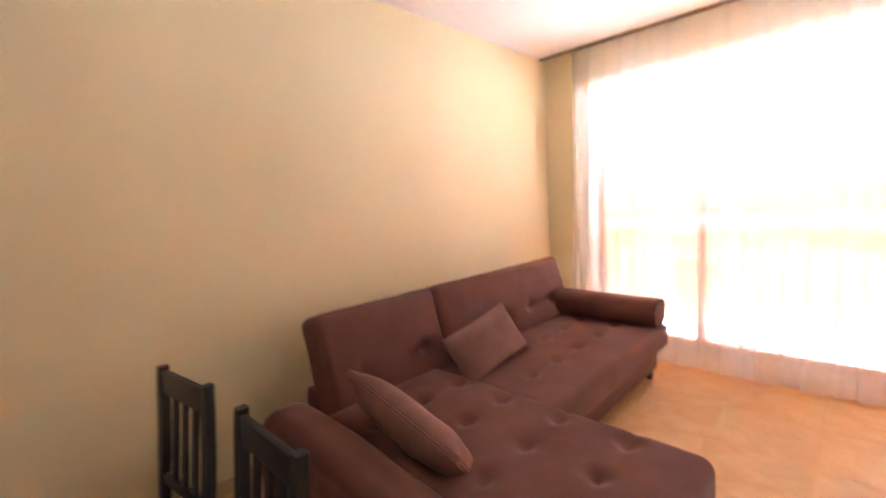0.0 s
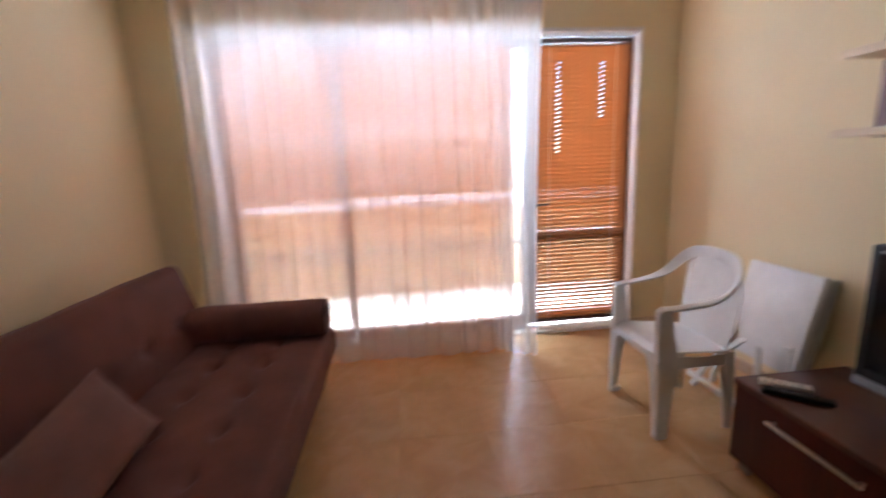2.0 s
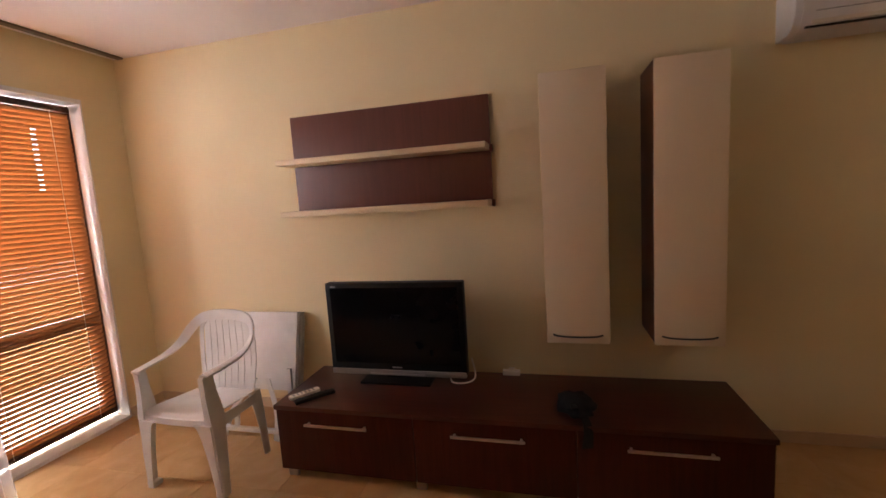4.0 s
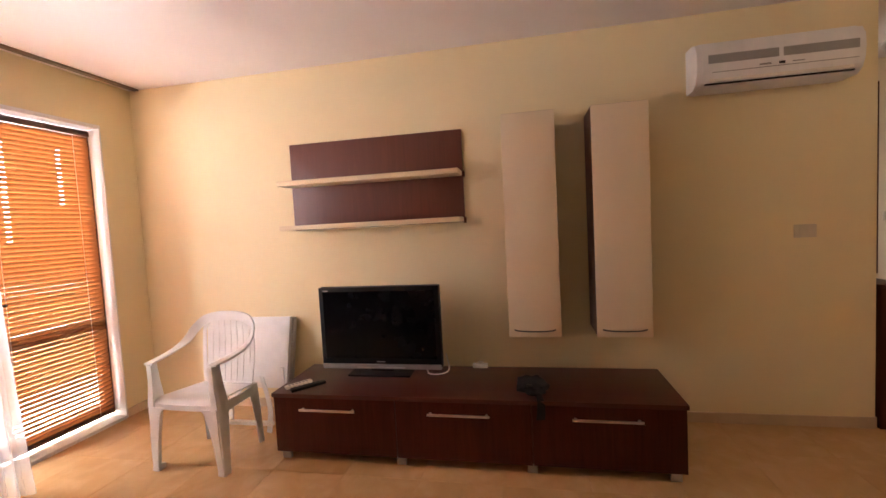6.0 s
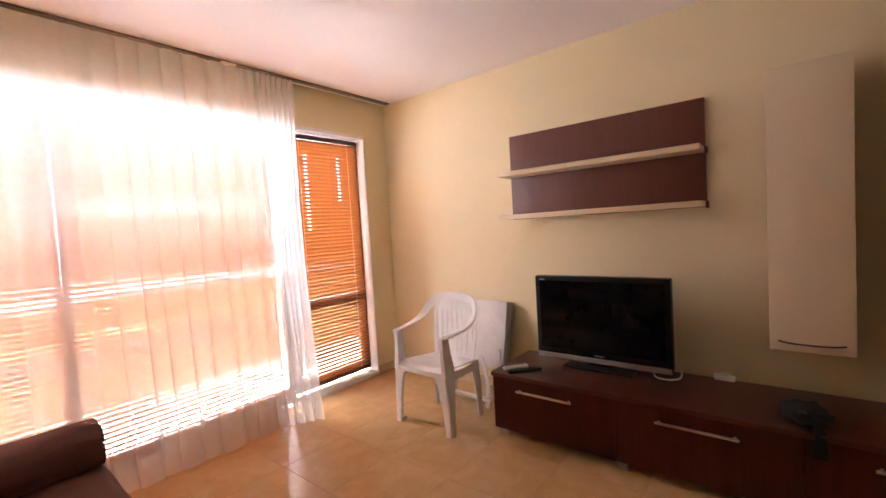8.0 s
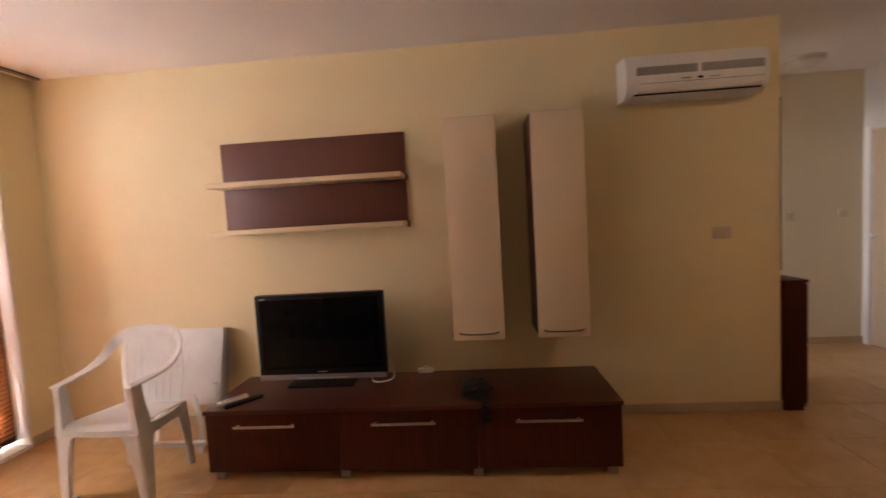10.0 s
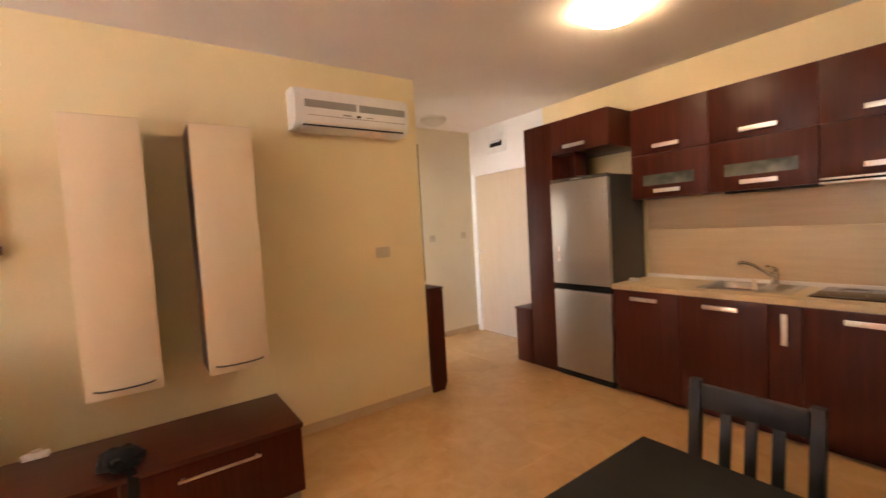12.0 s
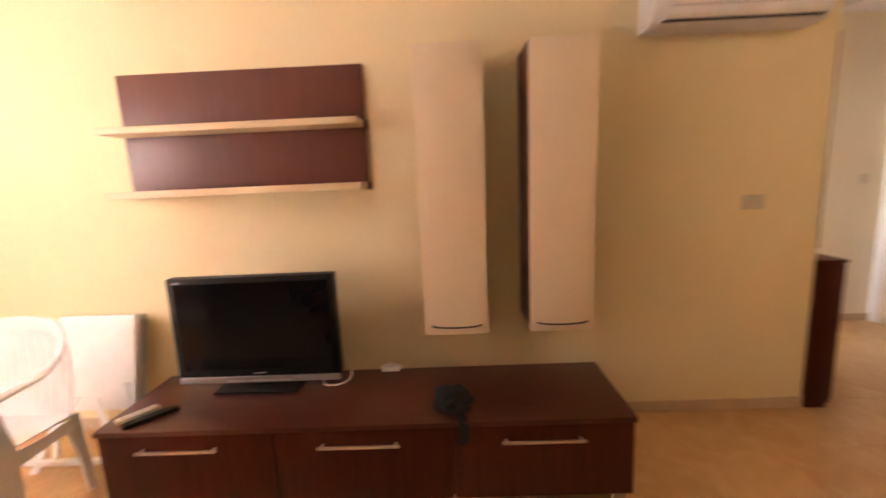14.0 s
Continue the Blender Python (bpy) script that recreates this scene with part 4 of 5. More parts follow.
# ---- two tall wall cabinets ----
def wall_cabinet(y1, y0):
    T = thing("wall_cabinet", "tall narrow wall cabinet, brown sides and pale cream door", "cabinet", (-0.17, (y0 + y1) / 2, 0.665), "tall wall cabinets")
    piece(T, "body", (-0.312, y0 + 0.004, 0.668), (0, y1 - 0.004, 2.071), M_PANEL, 0.002)
    d = piece(T, "door", (-0.334, y0, 0.665), (-0.3135, y1, 2.065), M_CREAM, 0.003)
    c = (y0 + y1) / 2
    bow = smooth_line([(-0.334, c - 0.125, 0.712), (-0.350, c - 0.09, 0.708), (-0.356, c, 0.706), (-0.350, c + 0.09, 0.708), (-0.334, c + 0.125, 0.712)], 16)
    bow = [p - T.location for p in bow]
    h = part("handle", ribbon(bow[::2], (0, 0, 1), (0.008, 0.008), 0.006), M_DARKMETAL, d, "slim dark bow handle", True)
    return T


wall_cabinet(-3.072, -3.392)
wall_cabinet(-3.605, -3.924)

# ---- air conditioner ----
A = thing("air_conditioner", "white split air conditioner mounted high on the wall", "air conditioner", (-0.085, -4.68, 2.135))
AY0, AY1 = -5.10 + 4.68, -4.24 + 4.68
prof = [(0.085, 0.0), (-0.03, 0.0), (-0.075, 0.03), (-0.098, 0.085), (-0.103, 0.15), (-0.095, 0.22), (-0.07, 0.265), (-0.02, 0.280), (0.085, 0.280)]


def extrude(profile, y0, y1):
    bm = bmesh.new()
    a = [bm.verts.new((x, y0, z)) for x, z in profile]
    b = [bm.verts.new((x, y1, z)) for x, z in profile]
    n = len(profile)
    for i in range(n):
        bm.faces.new((a[i], a[(i + 1) % n], b[(i + 1) % n], b[i]))
    bm.faces.new(a[::-1])
    bm.faces.new(b)
    return bm


part("housing", extrude(prof, AY0 + 0.03, AY1 - 0.03), M_PLASTIC, A, "", True)
for y0, y1 in ((AY0, AY0 + 0.03), (AY1 - 0.03, AY1)):
    inner = [(x * (0.96 if x < 0 else 1), 0.006 + z * 0.96) for x, z in prof]
    part("end_cap", extrude(inner, y0, y1), M_PLASTIC, A, "", True)
for y0, y1 in ((AY0 + 0.035, -0.012), (0.012, AY1 - 0.06)):
    g = part("grille", box((-0.1055, y0, 0.135), (-0.099, y1, 0.185), 0.002), M_ACGRILL, A, "grey intake grille", True)
    for k in range(5):
        part("grille_slat", box((-0.107, y0 + 0.004, 0.139 + k * 0.009), (-0.1056, y1 - 0.004, 0.1415 + k * 0.009), 0), M_ACGRILL, g)
part("louvre", box((-0.088, AY0 + 0.05, 0.030), (-0.079, AY1 - 0.07, 0.050), 0.003, pose(0, 0, 0, 0, 0, 0)), M_OFFWHITE, A, "", True)
part("outlet_slot", box((-0.078, AY0 + 0.04, 0.019), (-0.064, AY1 - 0.05, 0.028), 0.001), M_BLACK, A, "dark air outlet slot")
part("seam_line", box((-0.1005, AY0 + 0.035, 0.083), (-0.096, AY1 - 0.08, 0.0865), 0), M_ACGRILL, A)
part("receiver_window", box((-0.104, -0.02, 0.094), (-0.099, 0.01, 0.108), 0.001), M_BLACK, A, "small dark receiver window")
part("maker_mark", box((-0.1025, 0.05, 0.097), (-0.0985, 0.11, 0.106), 0), M_ACGRILL, A, "small grey mark")
part("status_mark", box((-0.1025, -0.12, 0.098), (-0.0985, -0.06, 0.104), 0), M_ACGRILL, A, "small grey mark")


def switch(label, at, axis="x", n=2):
    T = thing("light_switch", label, "light switch", at, "light switches")
    part("plate", box((-0.009, -0.041 * n / 2 - 0.02, -0.041), (0, 0.041 * n / 2 + 0.02, 0.041), 0.003), M_SWITCH, T, "", True)
    for k in range(n):
        y = (k - (n - 1) / 2) * 0.036
        part("rocker", box((-0.013, y - 0.016, -0.028), (-0.009, y + 0.016, 0.028), 0.002), M_SWITCH, T, "", True)
    return T


switch("ivory double light switch on the cream wall", (-0.0, -4.90, 1.248))
switch("ivory light switch on the hall wall", (HX, -6.32, 1.275), n=1)
switch("ivory light switch near the hall door", (HX, -6.815, 1.289), n=1)

# ---- ceiling lamps ----
def dome(r, h, seg=32, rings=8):
    bm = bmesh.new()
    prev = None
    for i in range(rings + 1):
        a = i / rings * math.pi / 2
        if i == rings:
            tip = bm.verts.new((0, 0, -h))
            for k in range(seg):
                bm.faces.new((prev[k], prev[(k + 1) % seg], tip))
            break
        ring = [bm.verts.new((r * math.cos(a) * math.cos(t), r * math.cos(a) * math.sin(t), -h * math.sin(a))) for t in (2 * math.pi * k / seg for k in range(seg))]
        if prev:
            for k in range(seg):
                bm.faces.new((prev[k], prev[(k + 1) % seg], ring[(k + 1) % seg], ring[k]))
        prev = ring
    return bm


LX, LY = -1.56, -5.68
L = thing("ceiling_lamp", "lit round glass ceiling lamp with metal clips above the kitchen", "ceiling lamp", (LX, LY, H))
part("shade", placed(dome(0.165, 0.06), Matrix.Translation((0, 0, -0.03))), M_LAMP, L, "glowing frosted glass shade", True)
part("base", cyl((0, 0, -0.03), (0, 0, 0), 0.045, 0.05, 28), M_WHITE, L, "", True)
for k in range(2):
    a = radians(40 + 180 * k)
    c, d = math.cos(a), math.sin(a)
    part("bulb", cyl((0.05 * c, 0.05 * d, -0.02), (0.12 * c, 0.12 * d, -0.02), 0.013, 0.016, 14), M_BULB, L, "glowing bulb", True)
for k in range(3):
    a = radians(100 + 120 * k)
    c, s = math.cos(a), math.sin(a)
    part("clip", tube([(0.045 * c, 0.045 * s, -0.008), (0.175 * c, 0.175 * s, -0.02), (0.18 * c, 0.18 * s, -0.035), (0.16 * c, 0.16 * s, -0.055)], 0.008, 8), M_CHROME, L, "", True)
L2 = thing("hall_ceiling_lamp", "unlit round frosted ceiling lamp in the hall", "ceiling lamp", (0.95, -6.13, H))
part("shade", placed(dome(0.15, 0.065), Matrix.Translation((0, 0, -0.02))), M_LAMPOFF, L2, "", True)
part("base", cyl((0, 0, -0.02), (0, 0, 0), 0.145, 0.15, 28), M_PLASTIC, L2, "", True)

# ---- kitchen: base units ----
KF = -6.43          # front of the worktop
KX = [-1.022, -1.535, -2.06, -2.226, -2.85]
WT = 0.88


def front_handle(T, parent, a, b):
    return piece(T, "handle", a, b, M_CHROME, 0.003, "flat brushed metal handle", parent)


def base_unit(x1, x0, label, upright=False):
    T = thing("base_cabinet", label, "cabinet", ((x0 + x1) / 2, -6.74, 0), "kitchen base cabinets")
    piece(T, "body", (x0 + 0.001, YK + 0.003, 0.10), (x1 - 0.001, KF - 0.012, WT - 0.04), M_MAHOG, 0.001)
    piece(T, "plinth", (x0, KF - 0.07, 0), (x1, KF - 0.055, 0.10), M_MAHOG, 0.001)
    d = piece(T, "door", (x0 + 0.002, KF - 0.010, 0.055), (x1 - 0.002, KF + 0.010, WT - 0.043), M_MAHOG, 0.002)
    c = (x0 + x1) / 2
    if upright:
        front_handle(T, d, (c - 0.015, KF + 0.018, 0.60), (c + 0.015, KF + 0.030, 0.79))
        posts = [(c, 0.62), (c, 0.77)]
    else:
        hw = 0.105 if x1 - x0 < 0.6 else 0.13
        front_handle(T, d, (c - hw, KF + 0.018, 0.765), (c + hw, KF + 0.030, 0.795))
        posts = [(c - hw + 0.02, 0.78), (c + hw - 0.02, 0.78)]
    for x, z in posts:
        piece(T, "handle_post", (x - 0.005, KF + 0.009, z - 0.005), (x + 0.005, KF + 0.019, z + 0.005), M_CHROME, 0.001, "", d)
    return T


base_unit(KX[0], KX[1], "mahogany kitchen base cabinet with a metal bar handle")
base_unit(KX[1], KX[2], "mahogany sink base cabinet with a metal bar handle")
base_unit(KX[2], KX[3], "narrow mahogany pull-out cabinet with an upright handle", True)
base_unit(KX[3], KX[4], "wide mahogany base cabinet under the hob")

# worktop with a cut for the sink
SX0, SX1, SY0, SY1 = -2.11, -1.60, -6.96, -6.58
Wk = thing("worktop", "pale stone-patterned kitchen worktop with a raised back edge", "worktop", (-1.93, -6.74, WT - 0.04))
for a, b in (((SX1, YK + 0.002, WT - 0.038), (KX[0] + 0.01, KF + 0.012, WT)), ((KX[4], YK + 0.002, WT - 0.038), (SX0, KF + 0.012, WT)),
             ((SX0, YK + 0.002, WT - 0.038), (SX1, SY0, WT)), ((SX0, SY1, WT - 0.038), (SX1, KF + 0.012, WT))):
    piece(Wk, "slab", a, b, M_WORKTOP, 0.0)
piece(Wk, "upstand", (KX[4], YK + 0.002, WT), (KX[0] + 0.01, YK + 0.028, WT + 0.028), M_REVEAL, 0.004, "pale rounded back edge strip")

# return leg of the worktop along the sofa wall
RX = -2.862
R = thing("drawer_cabinet", "mahogany drawer cabinet with metal handles under a pale worktop", "cabinet", (-3.3, -5.85, 0))
piece(R, "body", (X0 + 0.002, KF + 0.002, 0.10), (RX - 0.02, -5.29, WT - 0.04), M_MAHOG, 0.001)
piece(R, "corner_body", (X0 + 0.002, YK + 0.003, 0.10), (KX[4] - 0.002, KF, WT - 0.04), M_MAHOG, 0.001)
piece(R, "plinth", (X0 + 0.002, KF, 0), (RX - 0.07, -5.33, 0.10), M_MAHOG, 0.001)
piece(R, "worktop_leg", (X0 + 0.002, YK + 0.002, WT - 0.038), (KX[4] - 0.0005, -5.26, WT + 0.0005), M_WORKTOP, 0.003)
for k in range(4):
    z0 = 0.11 + k * 0.182
    for ya, yb in ((-6.40, -5.86), (-5.85, -5.30)):
        d = piece(R, "drawer", (RX - 0.018, ya, z0), (RX, yb, z0 + 0.178), M_MAHOG, 0.002)
        c = (ya + yb) / 2
        piece(R, "handle", (RX + 0.020, c - 0.10, z0 + 0.09), (RX + 0.032, c + 0.10, z0 + 0.12), M_CHROME, 0.003, "flat brushed metal handle", d)
        for s in (-1, 1):
            piece(R, "handle_post", (RX, c + s * 0.085 - 0.006, z0 + 0.10), (RX + 0.021, c + s * 0.085 + 0.006, z0 + 0.112), M_CHROME, 0.001, "", d)

# sink
Sk = thing("kitchen_sink", "stainless steel inset sink with a drainer", "sink", ((SX0 + SX1) / 2, (SY0 + SY1) / 2, WT))
bm = bmesh.new()
z = 0.004
for a, b in (((SX0 - 0.02, SY0 - 0.015, 0.0005), (SX1 + 0.015, SY0 + 0.02, z)), ((SX0 - 0.02, SY1 - 0.02, 0.0005), (SX1 + 0.015, SY1 + 0.015, z)),
             ((SX1 - 0.03, SY0 + 0.02, 0.0005), (SX1 + 0.015, SY1 - 0.02, z)), ((SX0 - 0.02, SY0 + 0.02, 0.0005), (SX0 + 0.03, SY1 - 0.02, z)),
             ((SX0 + 0.17, SY0 + 0.02, 0.0005), (SX0 + 0.20, SY1 - 0.02, z))):
    o = Sk.location
    add_box(bm, (a[0] - o.x, a[1] - o.y, a[2]), (b[0] - o.x, b[1] - o.y, b[2]), 0.0015)
part("rim", bm, M_STEEL, Sk, "", True)


def basin(x0, x1, y0, y1, depth):
    bm = bmesh.new()
    rings = []
    for z, inset in ((0.002, 0.0), (-0.01, 0.006), (-depth + 0.03, 0.014), (-depth, 0.05)):
        ring = []
        for k in range(32):
            a = 2 * math.pi * (k + 0.5) / 32
            ca, sa = math.cos(a), math.sin(a)
            ring.append(bm.verts.new(((x0 + x1) / 2 + ((x1 - x0) / 2 - inset) * math.copysign(abs(ca) ** 0.35, ca),
                                      (y0 + y1) / 2 + ((y1 - y0) / 2 - inset) * math.copysign(abs(sa) ** 0.35, sa), z)))
        rings.append(ring)
    for a, b in zip(rings, rings[1:]):
        for k in range(32):
            bm.faces.new((a[k], a[(k + 1) % 32], b[(k + 1) % 32], b[k]))
    bm.faces.new(rings[-1])
    return bm


o = Sk.location
part("bowl", basin(SX0 + 0.195 - o.x, SX1 - 0.025 - o.x, SY0 + 0.015 - o.y, SY1 - 0.015 - o.y, 0.14), M_STEEL, Sk, "", True)
part("drainer", basin(SX0 + 0.025 - o.x, SX0 + 0.175 - o.x, SY0 + 0.015 - o.y, SY1 - 0.015 - o.y, 0.02), M_STEEL, Sk, "", True)
part("strainer", cyl((0.08, 0, -0.1395), (0.08, 0, -0.136), 0.035, 0.035, 20), M_POLISHED, Sk, "", True)

Fc = thing("mixer_tap", "chrome single-lever kitchen mixer tap", "tap", (-1.965, -6.88, WT + 0.0045))
part("body", cyl((0, 0, 0), (0, 0, 0.095), 0.024, 0.021, 20), M_POLISHED, Fc, "", True)
part("collar", cyl((0, 0, 0), (0, 0, 0.012), 0.032, 0.028, 20), M_POLISHED, Fc, "", True)
sp = smooth_line([(0.0, 0.0, 0.055), (0.05, 0.03, 0.10), (0.11, 0.075, 0.15), (0.16, 0.11, 0.165), (0.175, 0.12, 0.150)], 20)
part("spout", tube(sp, 0.0115, 12), M_POLISHED, Fc, "", True)
part("lever", ribbon([(0.0, 0.0, 0.10), (-0.01, 0.015, 0.118), (0.03, 0.055, 0.138)], (1, -0.6, 0), (0.03, 0.02), 0.012), M_POLISHED, Fc, "", True)
Bs = thing("dish_brush", "small white bottle standing at the sink's edge", "bottle", (-1.915, -6.66, WT + 0.0045))
part("bottle", cyl((0, 0, 0), (0, 0, 0.06), 0.016, 0.012, 14), M_OFFWHITE, Bs, "", True)
part("cap", cyl((0, 0, 0.06), (0, 0, 0.075), 0.009, 0.007, 12), M_OFFWHITE, Bs, "", True)

Hb = thing("ceramic_hob", "flat black glass hob set in the worktop", "hob", (-2.52, -6.77, WT))
part("glass_plate", box((-0.30, -0.235, 0.0005), (0.30, 0.215, 0.008), 0.002), M_HOB, Hb, "", True)
for x, y, r in ((-0.15, -0.1, 0.09), (0.15, -0.1, 0.075), (-0.15, 0.10, 0.075), (0.15, 0.10, 0.09)):
    ring = [(x + r * math.cos(a), y + r * math.sin(a), 0.0082) for a in (2 * math.pi * k / 32 for k in range(33))]
    part("cooking_ring", tube(ring, 0.0012, 6, closed_ends=False), M_ACGRILL, Hb)

Kt = thing("white_adapter", "small white plug adapter lying on the worktop", "adapter", (-1.10, -6.60, WT))
part("case", box((-0.035, -0.025, 0), (0.035, 0.025, 0.035), 0.01), M_PLASTIC, Kt, "", True)
part("cord", tube(smooth_line([(-0.03, 0.0, 0.012), (-0.08, -0.03, 0.005), (-0.05, -0.12, 0.004), (0.02, -0.2, 0.004)], 16), 0.003, 6), M_PLASTIC, Kt, "", True)

# splashback boards
Sb = thing("splashback", "pale striped stone-look splashback boards behind the worktop", "splashback", (-1.93, YK, WT), "", "structure")
for z0, z1 in ((WT + 0.0285, 1.288), (1.290, 1.62)):
    piece(Sb, "board", (X0 + 0.002, YK + 0.0005, z0), (KX[0] + 0.0, YK + 0.012, z1), M_SPLASH, 0.001)

# ---- upper cabinets ----
UF = -6.72
UPZ0, UPZM, UPZ1 = 1.555, 1.905, 2.285


def upper_unit(x1, x0, label, glazed, hood=False):
    T = thing("upper_cabinet", label, "cabinet", ((x0 + x1) / 2, -6.88, UPZ0), "kitchen upper cabinets")
    zb = UPZ0 + (0.03 if hood else 0)
    piece(T, "body", (x0 + 0.001, YK + 0.013, zb), (x1 - 0.001, UF - 0.020, UPZ1 - 0.001), M_MAHOG, 0.001)
    c = (x0 + x1) / 2
    hw = 0.10 if x1 - x0 < 0.61 else 0.105
    for k, (za, zc) in enumerate(((zb, UPZM - 0.002), (UPZM + 0.002, UPZ1))):
        d = piece(T, "flap_door", (x0 + 0.002, UF - 0.019, za), (x1 - 0.002, UF, zc), M_MAHOG, 0.002)
        zh = za + (0.055 if k == 0 else 0.055)
        front_handle(T, d, (c - hw, UF + 0.018, zh - 0.015), (c + hw, UF + 0.030, zh + 0.015))
        for s in (-1, 1):
            piece(T, "handle_post", (c + s * (hw - 0.02) - 0.005, UF - 0.001, zh - 0.005), (c + s * (hw - 0.02) + 0.005, UF + 0.019, zh + 0.005), M_CHROME, 0.001, "", d)
        if k == 0 and glazed:
            piece(T, "glass_strip", (x0 + 0.10, UF - 0.0005, za + 0.10), (x1 - 0.10, UF + 0.003, za + 0.185), M_FROST, 0.001, "frosted glass strip", d)
    return T


upper_unit(-1.038, -1.628, "mahogany upper cabinet with two flap doors and a glass strip", True)
upper_unit(-1.628, -2.238, "mahogany upper cabinet with two flap doors and a glass strip", True)
upper_unit(-2.238, -2.852, "mahogany upper cabinet above the built-in cooker hood", False, True)
upper_unit(-2.852, -3.46, "mahogany upper cabinet with two flap doors", False)
Ho = thing("cooker_hood", "slim built-in cooker hood with a silver front strip", "cooker hood", (-2.545, -6.86, UPZ0 - 0.01))
piece(Ho, "body", (-2.85, YK + 0.03, UPZ0 + 0.002), (-2.24, UF - 0.003, UPZ0 + 0.029), M_BLACK, 0.002)
piece(Ho, "front_strip", (-2.85, UF - 0.002, UPZ0 - 0.008), (-2.24, UF + 0.012, UPZ0 + 0.003), M_CHROME, 0.002)
piece(Ho, "front_strip", (-2.85, UF - 0.002, UPZ0 + 0.017), (-2.24, UF + 0.010, UPZ0 + 0.027), M_CHROME, 0.002)
Ul = thing("under_cabinet_light", "thin dark light bar under the upper cabinets", "lamp", (-1.98, -6.80, UPZ0))
piece(Ul, "bar", (-2.236, -6.85, UPZ0 - 0.018), (-1.72, -6.735, UPZ0 - 0.001), M_BLACK, 0.003)

# ---- fridge and its tall surround ----
Fr = thing("fridge_freezer", "tall silver fridge-freezer with dark grey sides", "fridge", (-0.72, -6.73, 0))
FX0, FX1, FF = -1.008, -0.432, -6.41
piece(Fr, "body", (FX0 + 0.002, YK + 0.05, 0.03), (FX1 - 0.002, FF - 0.052, 1.775), M_FRIDGESIDE, 0.006)
piece(Fr, "top_cap", (FX0 + 0.002, FF - 0.051, 1.752), (FX1 - 0.002, FF - 0.008, 1.782), M_FRIDGESIDE, 0.006, "dark grey top edge with a small mark")
piece(Fr, "freezer_door", (FX0, FF - 0.050, 0.06), (FX1, FF, 0.795), M_STEEL, 0.012)
piece(Fr, "handle_band", (FX0 + 0.004, FF - 0.050, 0.797), (FX1 - 0.004, FF - 0.012, 0.850), M_BLACK, 0.004, "dark grip band between the doors")
piece(Fr, "fridge_door", (FX0, FF - 0.050, 0.852), (FX1, FF, 1.750), M_STEEL, 0.012)
piece(Fr, "plinth", (FX0 + 0.01, FF - 0.06, 0.0), (FX1 - 0.01, FF - 0.03, 0.055), M_BLACK, 0.002)
piece(Fr, "sticker", (-0.515, FF + 0.0005, 1.05), (-0.495, FF + 0.002, 1.18), M_OFFWHITE, 0, "small pale sticker with a red line")
piece(Fr, "sticker_line", (-0.511, FF + 0.0022, 1.07), (-0.503, FF + 0.003, 1.14), plain("red_print", (0.35, 0.03, 0.03), 0.5), 0)
piece(Fr, "maker_mark", (-0.76, FF - 0.0075, 1.763), (-0.66, FF - 0.006, 1.771), M_SILVER, 0, "small silver mark")

Tl = thing("fridge_surround", "mahogany tall panel and bridging cabinet round the fridge", "cabinet", (-0.27, -6.75, 0))
TF = -6.45
piece(Tl, "tall_body", (-0.428, YK + 0.003, 0.0), (-0.105, TF, 2.305), M_MAHOG, 0.002)
piece(Tl, "bridge_body", (-1.008, YK + 0.003, 2.005), (-0.429, TF - 0.020, 2.304), M_MAHOG, 0.002)
d = piece(Tl, "bridge_door", (-1.008, TF - 0.019, 2.005), (-0.432, TF + 0.001, 2.304), M_MAHOG, 0.002)
front_handle(Tl, d, (-0.80, TF + 0.018, 2.045), (-0.58, TF + 0.030, 2.075))
for x in (-0.78, -0.60):
    piece(Tl, "handle_post", (x - 0.005, TF, 2.055), (x + 0.005, TF + 0.019, 2.065), M_CHROME, 0.001, "", d)
piece(Tl, "niche_back", (-0.66, -6.62, 1.80), (-0.429, -6.60, 2.004), M_MAHOG, 0.001)
piece(Tl, "niche_side", (-0.675, -6.62, 1.80), (-0.6605, TF - 0.01, 2.004), M_MAHOG, 0.001)
Lb = thing("low_cabinet", "low mahogany cabinet beside the tall panel, in the hall", "cabinet", (0.0, -6.72, 0))
piece(Lb, "body", (-0.104, YK + 0.003, 0.0), (0.11, TF + 0.004, 0.535), M_MAHOG, 0.002)
piece(Lb, "top", (-0.104, YK + 0.003, 0.535), (0.118, TF + 0.012, 0.555), M_MAHOG, 0.003)

# ---- hall: door, vent, shoe cabinet, mirror ----
Dr = thing("door_2", "pale oak flush interior door, closed, in a white frame", "door", ((DX0 + DX1) / 2, YK, 0), "", "structure")
piece(Dr, "frame_side", (DX1 - 0.03, YK - 0.12, 0), (DX1 + 0.035, YK + 0.015, DZ), M_REVEAL, 0.004)
piece(Dr, "frame_side", (DX0 - 0.035, YK - 0.12, 0), (DX0 + 0.03, YK + 0.015, DZ), M_REVEAL, 0.004)
piece(Dr, "frame_top", (DX0 + 0.03, YK - 0.12, DZ - 0.03), (DX1 - 0.03, YK + 0.004, DZ - 0.002), M_REVEAL, 0.004)
lf = piece(Dr, "door_leaf", (DX0 + 0.032, YK - 0.045, 0.008), (DX1 - 0.032, YK - 0.003, DZ - 0.033), M_DOOR, 0.003)
piece(Dr, "door_handle", (1.19, YK + 0.030, 1.055), (1.275, YK + 0.046, 1.073), M_CHROME, 0.006, "", lf)
piece(Dr, "handle_rose", (1.255, YK - 0.004, 1.04), (1.285, YK + 0.031, 1.088), M_CHROME, 0.004, "", lf)
Vn = thing("wall_vent", "white square ventilation cover above the hall door", "vent", (0.87, YK, 2.41))
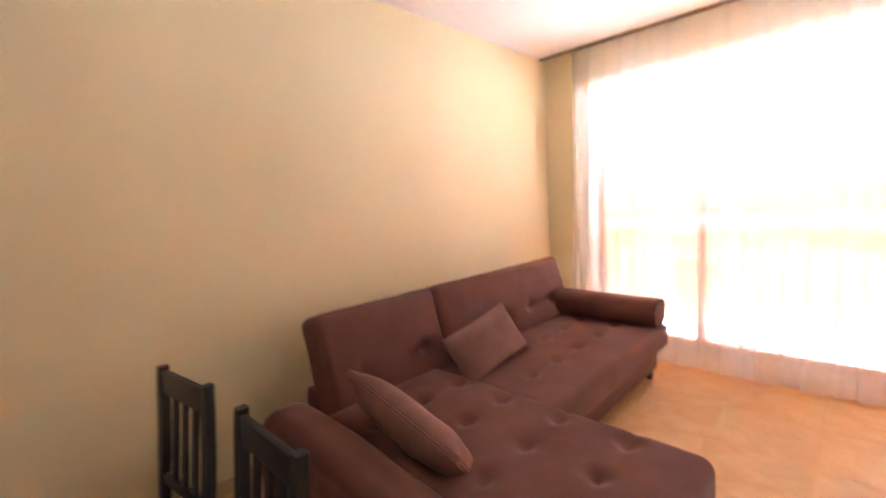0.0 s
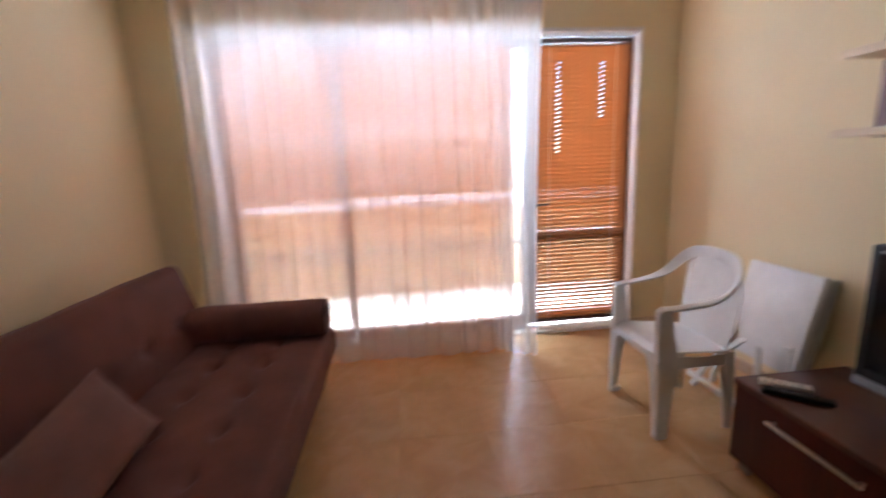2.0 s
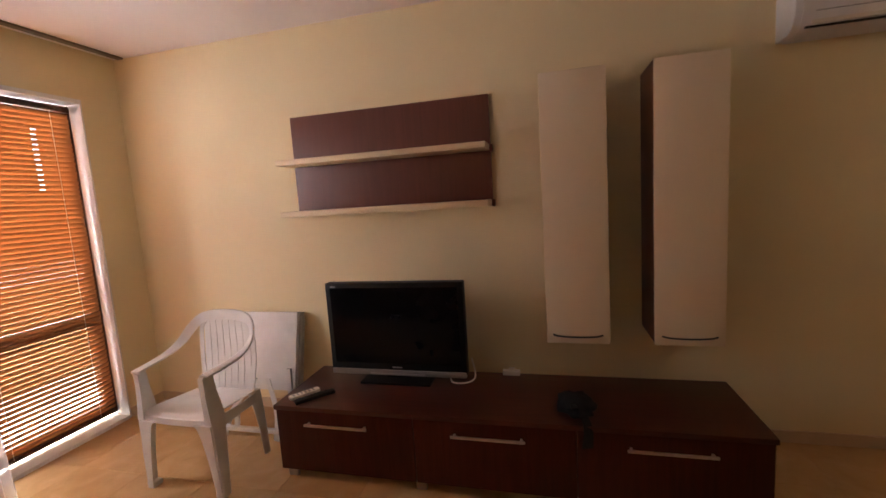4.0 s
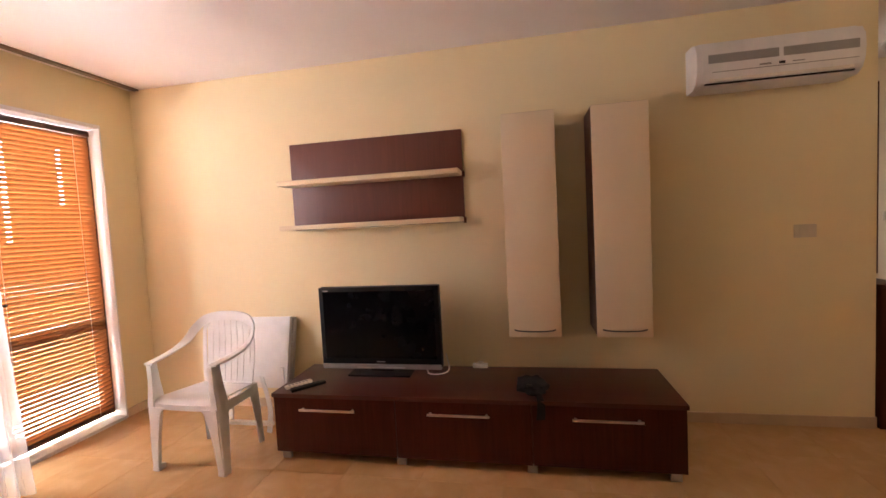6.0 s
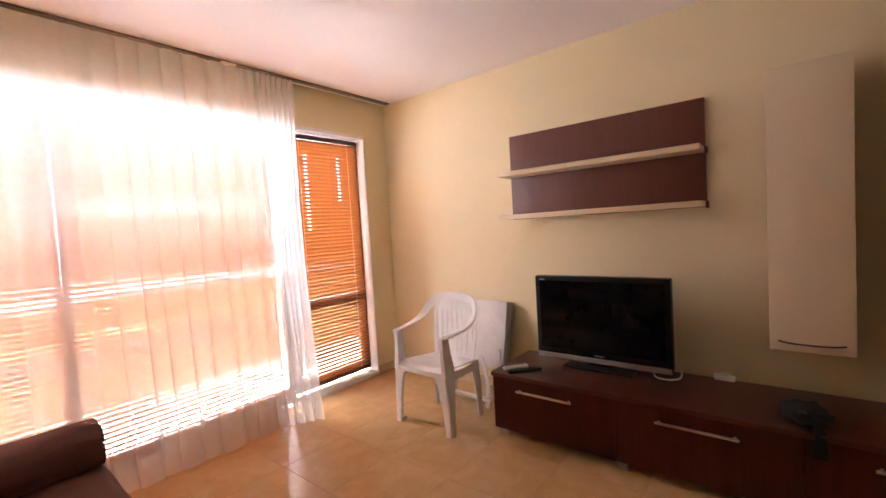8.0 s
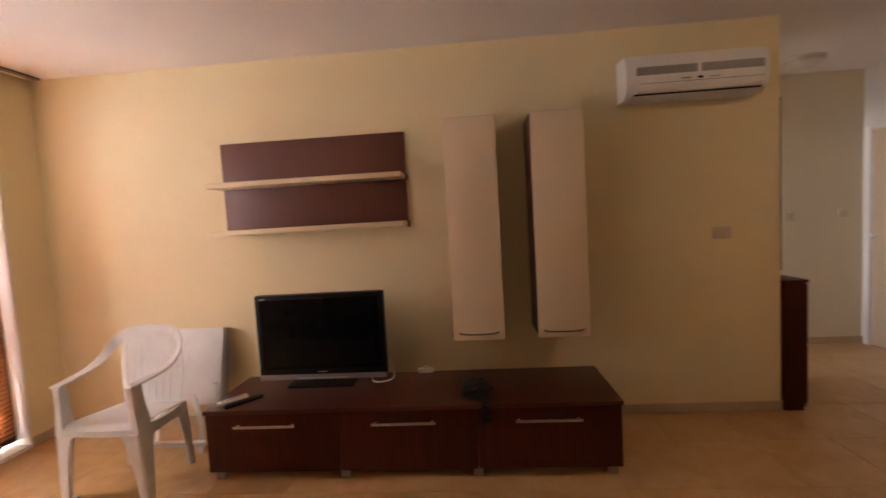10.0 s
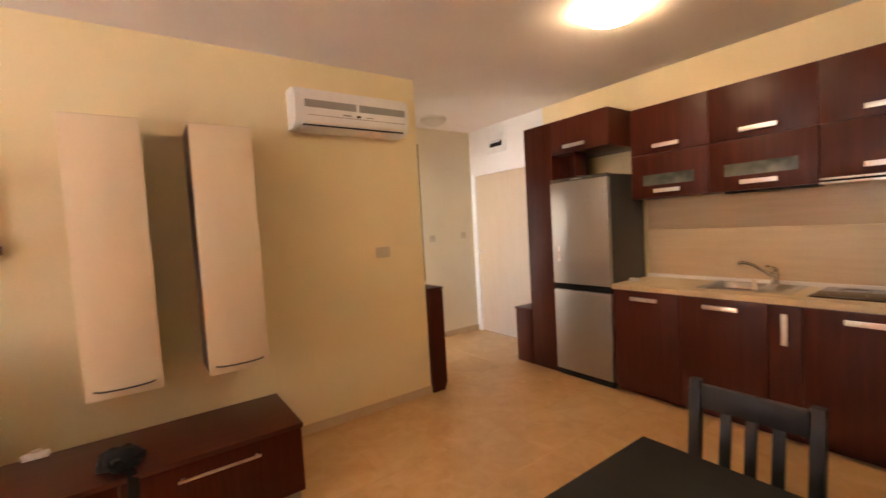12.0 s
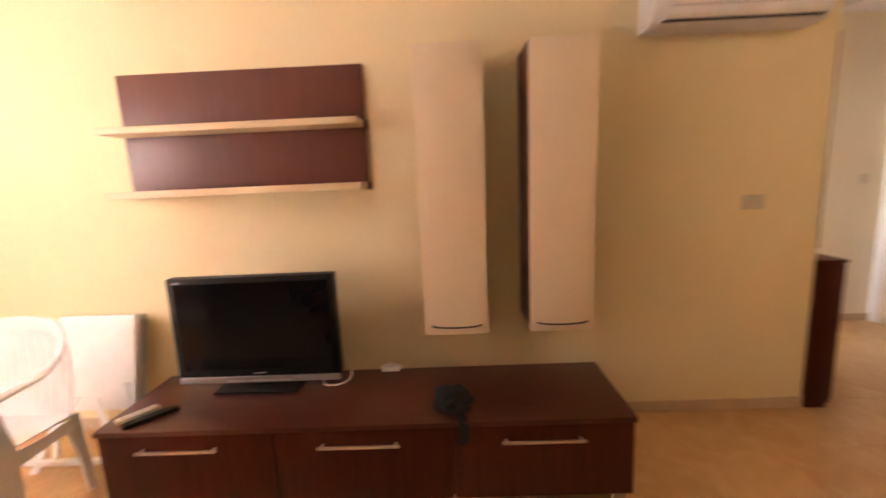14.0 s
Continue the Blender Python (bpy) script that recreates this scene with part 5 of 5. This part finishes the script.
piece(Vn, "frame", (0.70, YK + 0.0005, 2.29), (1.03, YK + 0.012, 2.53), M_PLASTIC, 0.003)
piece(Vn, "opening", (0.76, YK + 0.0125, 2.365), (0.97, YK + 0.014, 2.43), M_BLACK, 0, "dark vent opening")
part("flap", box((-0.115, -0.002, -0.03), (0.115, 0.002, 0.03), 0.001, pose(0.0, 0.036, 0.012, 48, 0, 0)), M_PLASTIC, Vn, "", True)
Sh = thing("shoe_cabinet", "shallow dark mahogany shoe cabinet against the hall wall", "cabinet", (0.45, HY - 0.09, 0))
piece(Sh, "body", (-0.02, HY - 0.15, 0.03), (0.80, HY - 0.014, 0.885), M_MAHOG, 0.002)
piece(Sh, "top", (-0.03, HY - 0.162, 0.885), (0.81, HY - 0.002, 0.905), M_MAHOG, 0.003)
piece(Sh, "flap", (-0.015, HY - 0.165, 0.05), (0.795, HY - 0.1505, 0.45), M_MAHOG, 0.002)
piece(Sh, "flap", (-0.015, HY - 0.165, 0.46), (0.795, HY - 0.1505, 0.875), M_MAHOG, 0.002)
piece(Sh, "plinth", (-0.015, HY - 0.14, 0), (0.78, HY - 0.02, 0.03), M_MAHOG, 0.001)
Mr = thing("wall_mirror", "wall mirror in a dark frame above the shoe cabinet", "mirror", (0.4, HY - 0.01, 1.0))
piece(Mr, "frame", (0.004, HY - 0.012, 0.97), (0.78, HY - 0.001, 2.12), M_MAHOG, 0.003)
piece(Mr, "glass", (0.044, HY - 0.0145, 1.01), (0.74, HY - 0.0125, 2.08), M_MIRROR, 0)

# ---- floor of square tiles, with recessed joints ----
bm = bmesh.new()
add_box(bm, (X0 - 0.2, YK - 0.2, -0.1), (HX + 0.2, Y0, -0.0022))
FL = tagged(part("floor", bm, M_GROUT), "beige marbled square floor tiles, semi-gloss", "floor", "", "structure")
TS, JX, JY = 0.4535, -1.744, -1.667
tile_meshes = {}


def tile_mesh(w, d):
    key = (round(w, 3), round(d, 3))
    if key not in tile_meshes:
        bm = bmesh.new()
        add_box(bm, (-w / 2, -d / 2, -0.006), (w / 2, d / 2, 0.0))
        bm.normal_update()
        rim = [e for e in bm.edges if all(v.co.z > -0.001 for v in e.verts)]
        bmesh.ops.bevel(bm, geom=rim, offset=0.0007, segments=1, affect="EDGES")
        me = finish(bm)
        me.materials.append(M_TILE)
        tile_meshes[key] = me
    return tile_meshes[key]


rnd = random.Random(9)
for i in range(-6, 9):
    for j in range(-14, 6):
        x0, x1 = max(JX + i * TS, X0), min(JX + (i + 1) * TS, HX)
        y0, y1 = max(JY + j * TS, YK), min(JY + (j + 1) * TS, Y0 - 0.012)
        if x1 - x0 < 0.03 or y1 - y0 < 0.03:
            continue
        if x0 >= -0.02 and y0 > HY - 0.02:
            continue
        w, d = x1 - x0 - 0.0022, y1 - y0 - 0.0022
        shared("tile", tile_mesh(w, d), FL, pose((x0 + x1) / 2, (y0 + y1) / 2, rnd.uniform(-0.0004, 0.0004), rnd.uniform(-0.05, 0.05), rnd.uniform(-0.05, 0.05), 0))
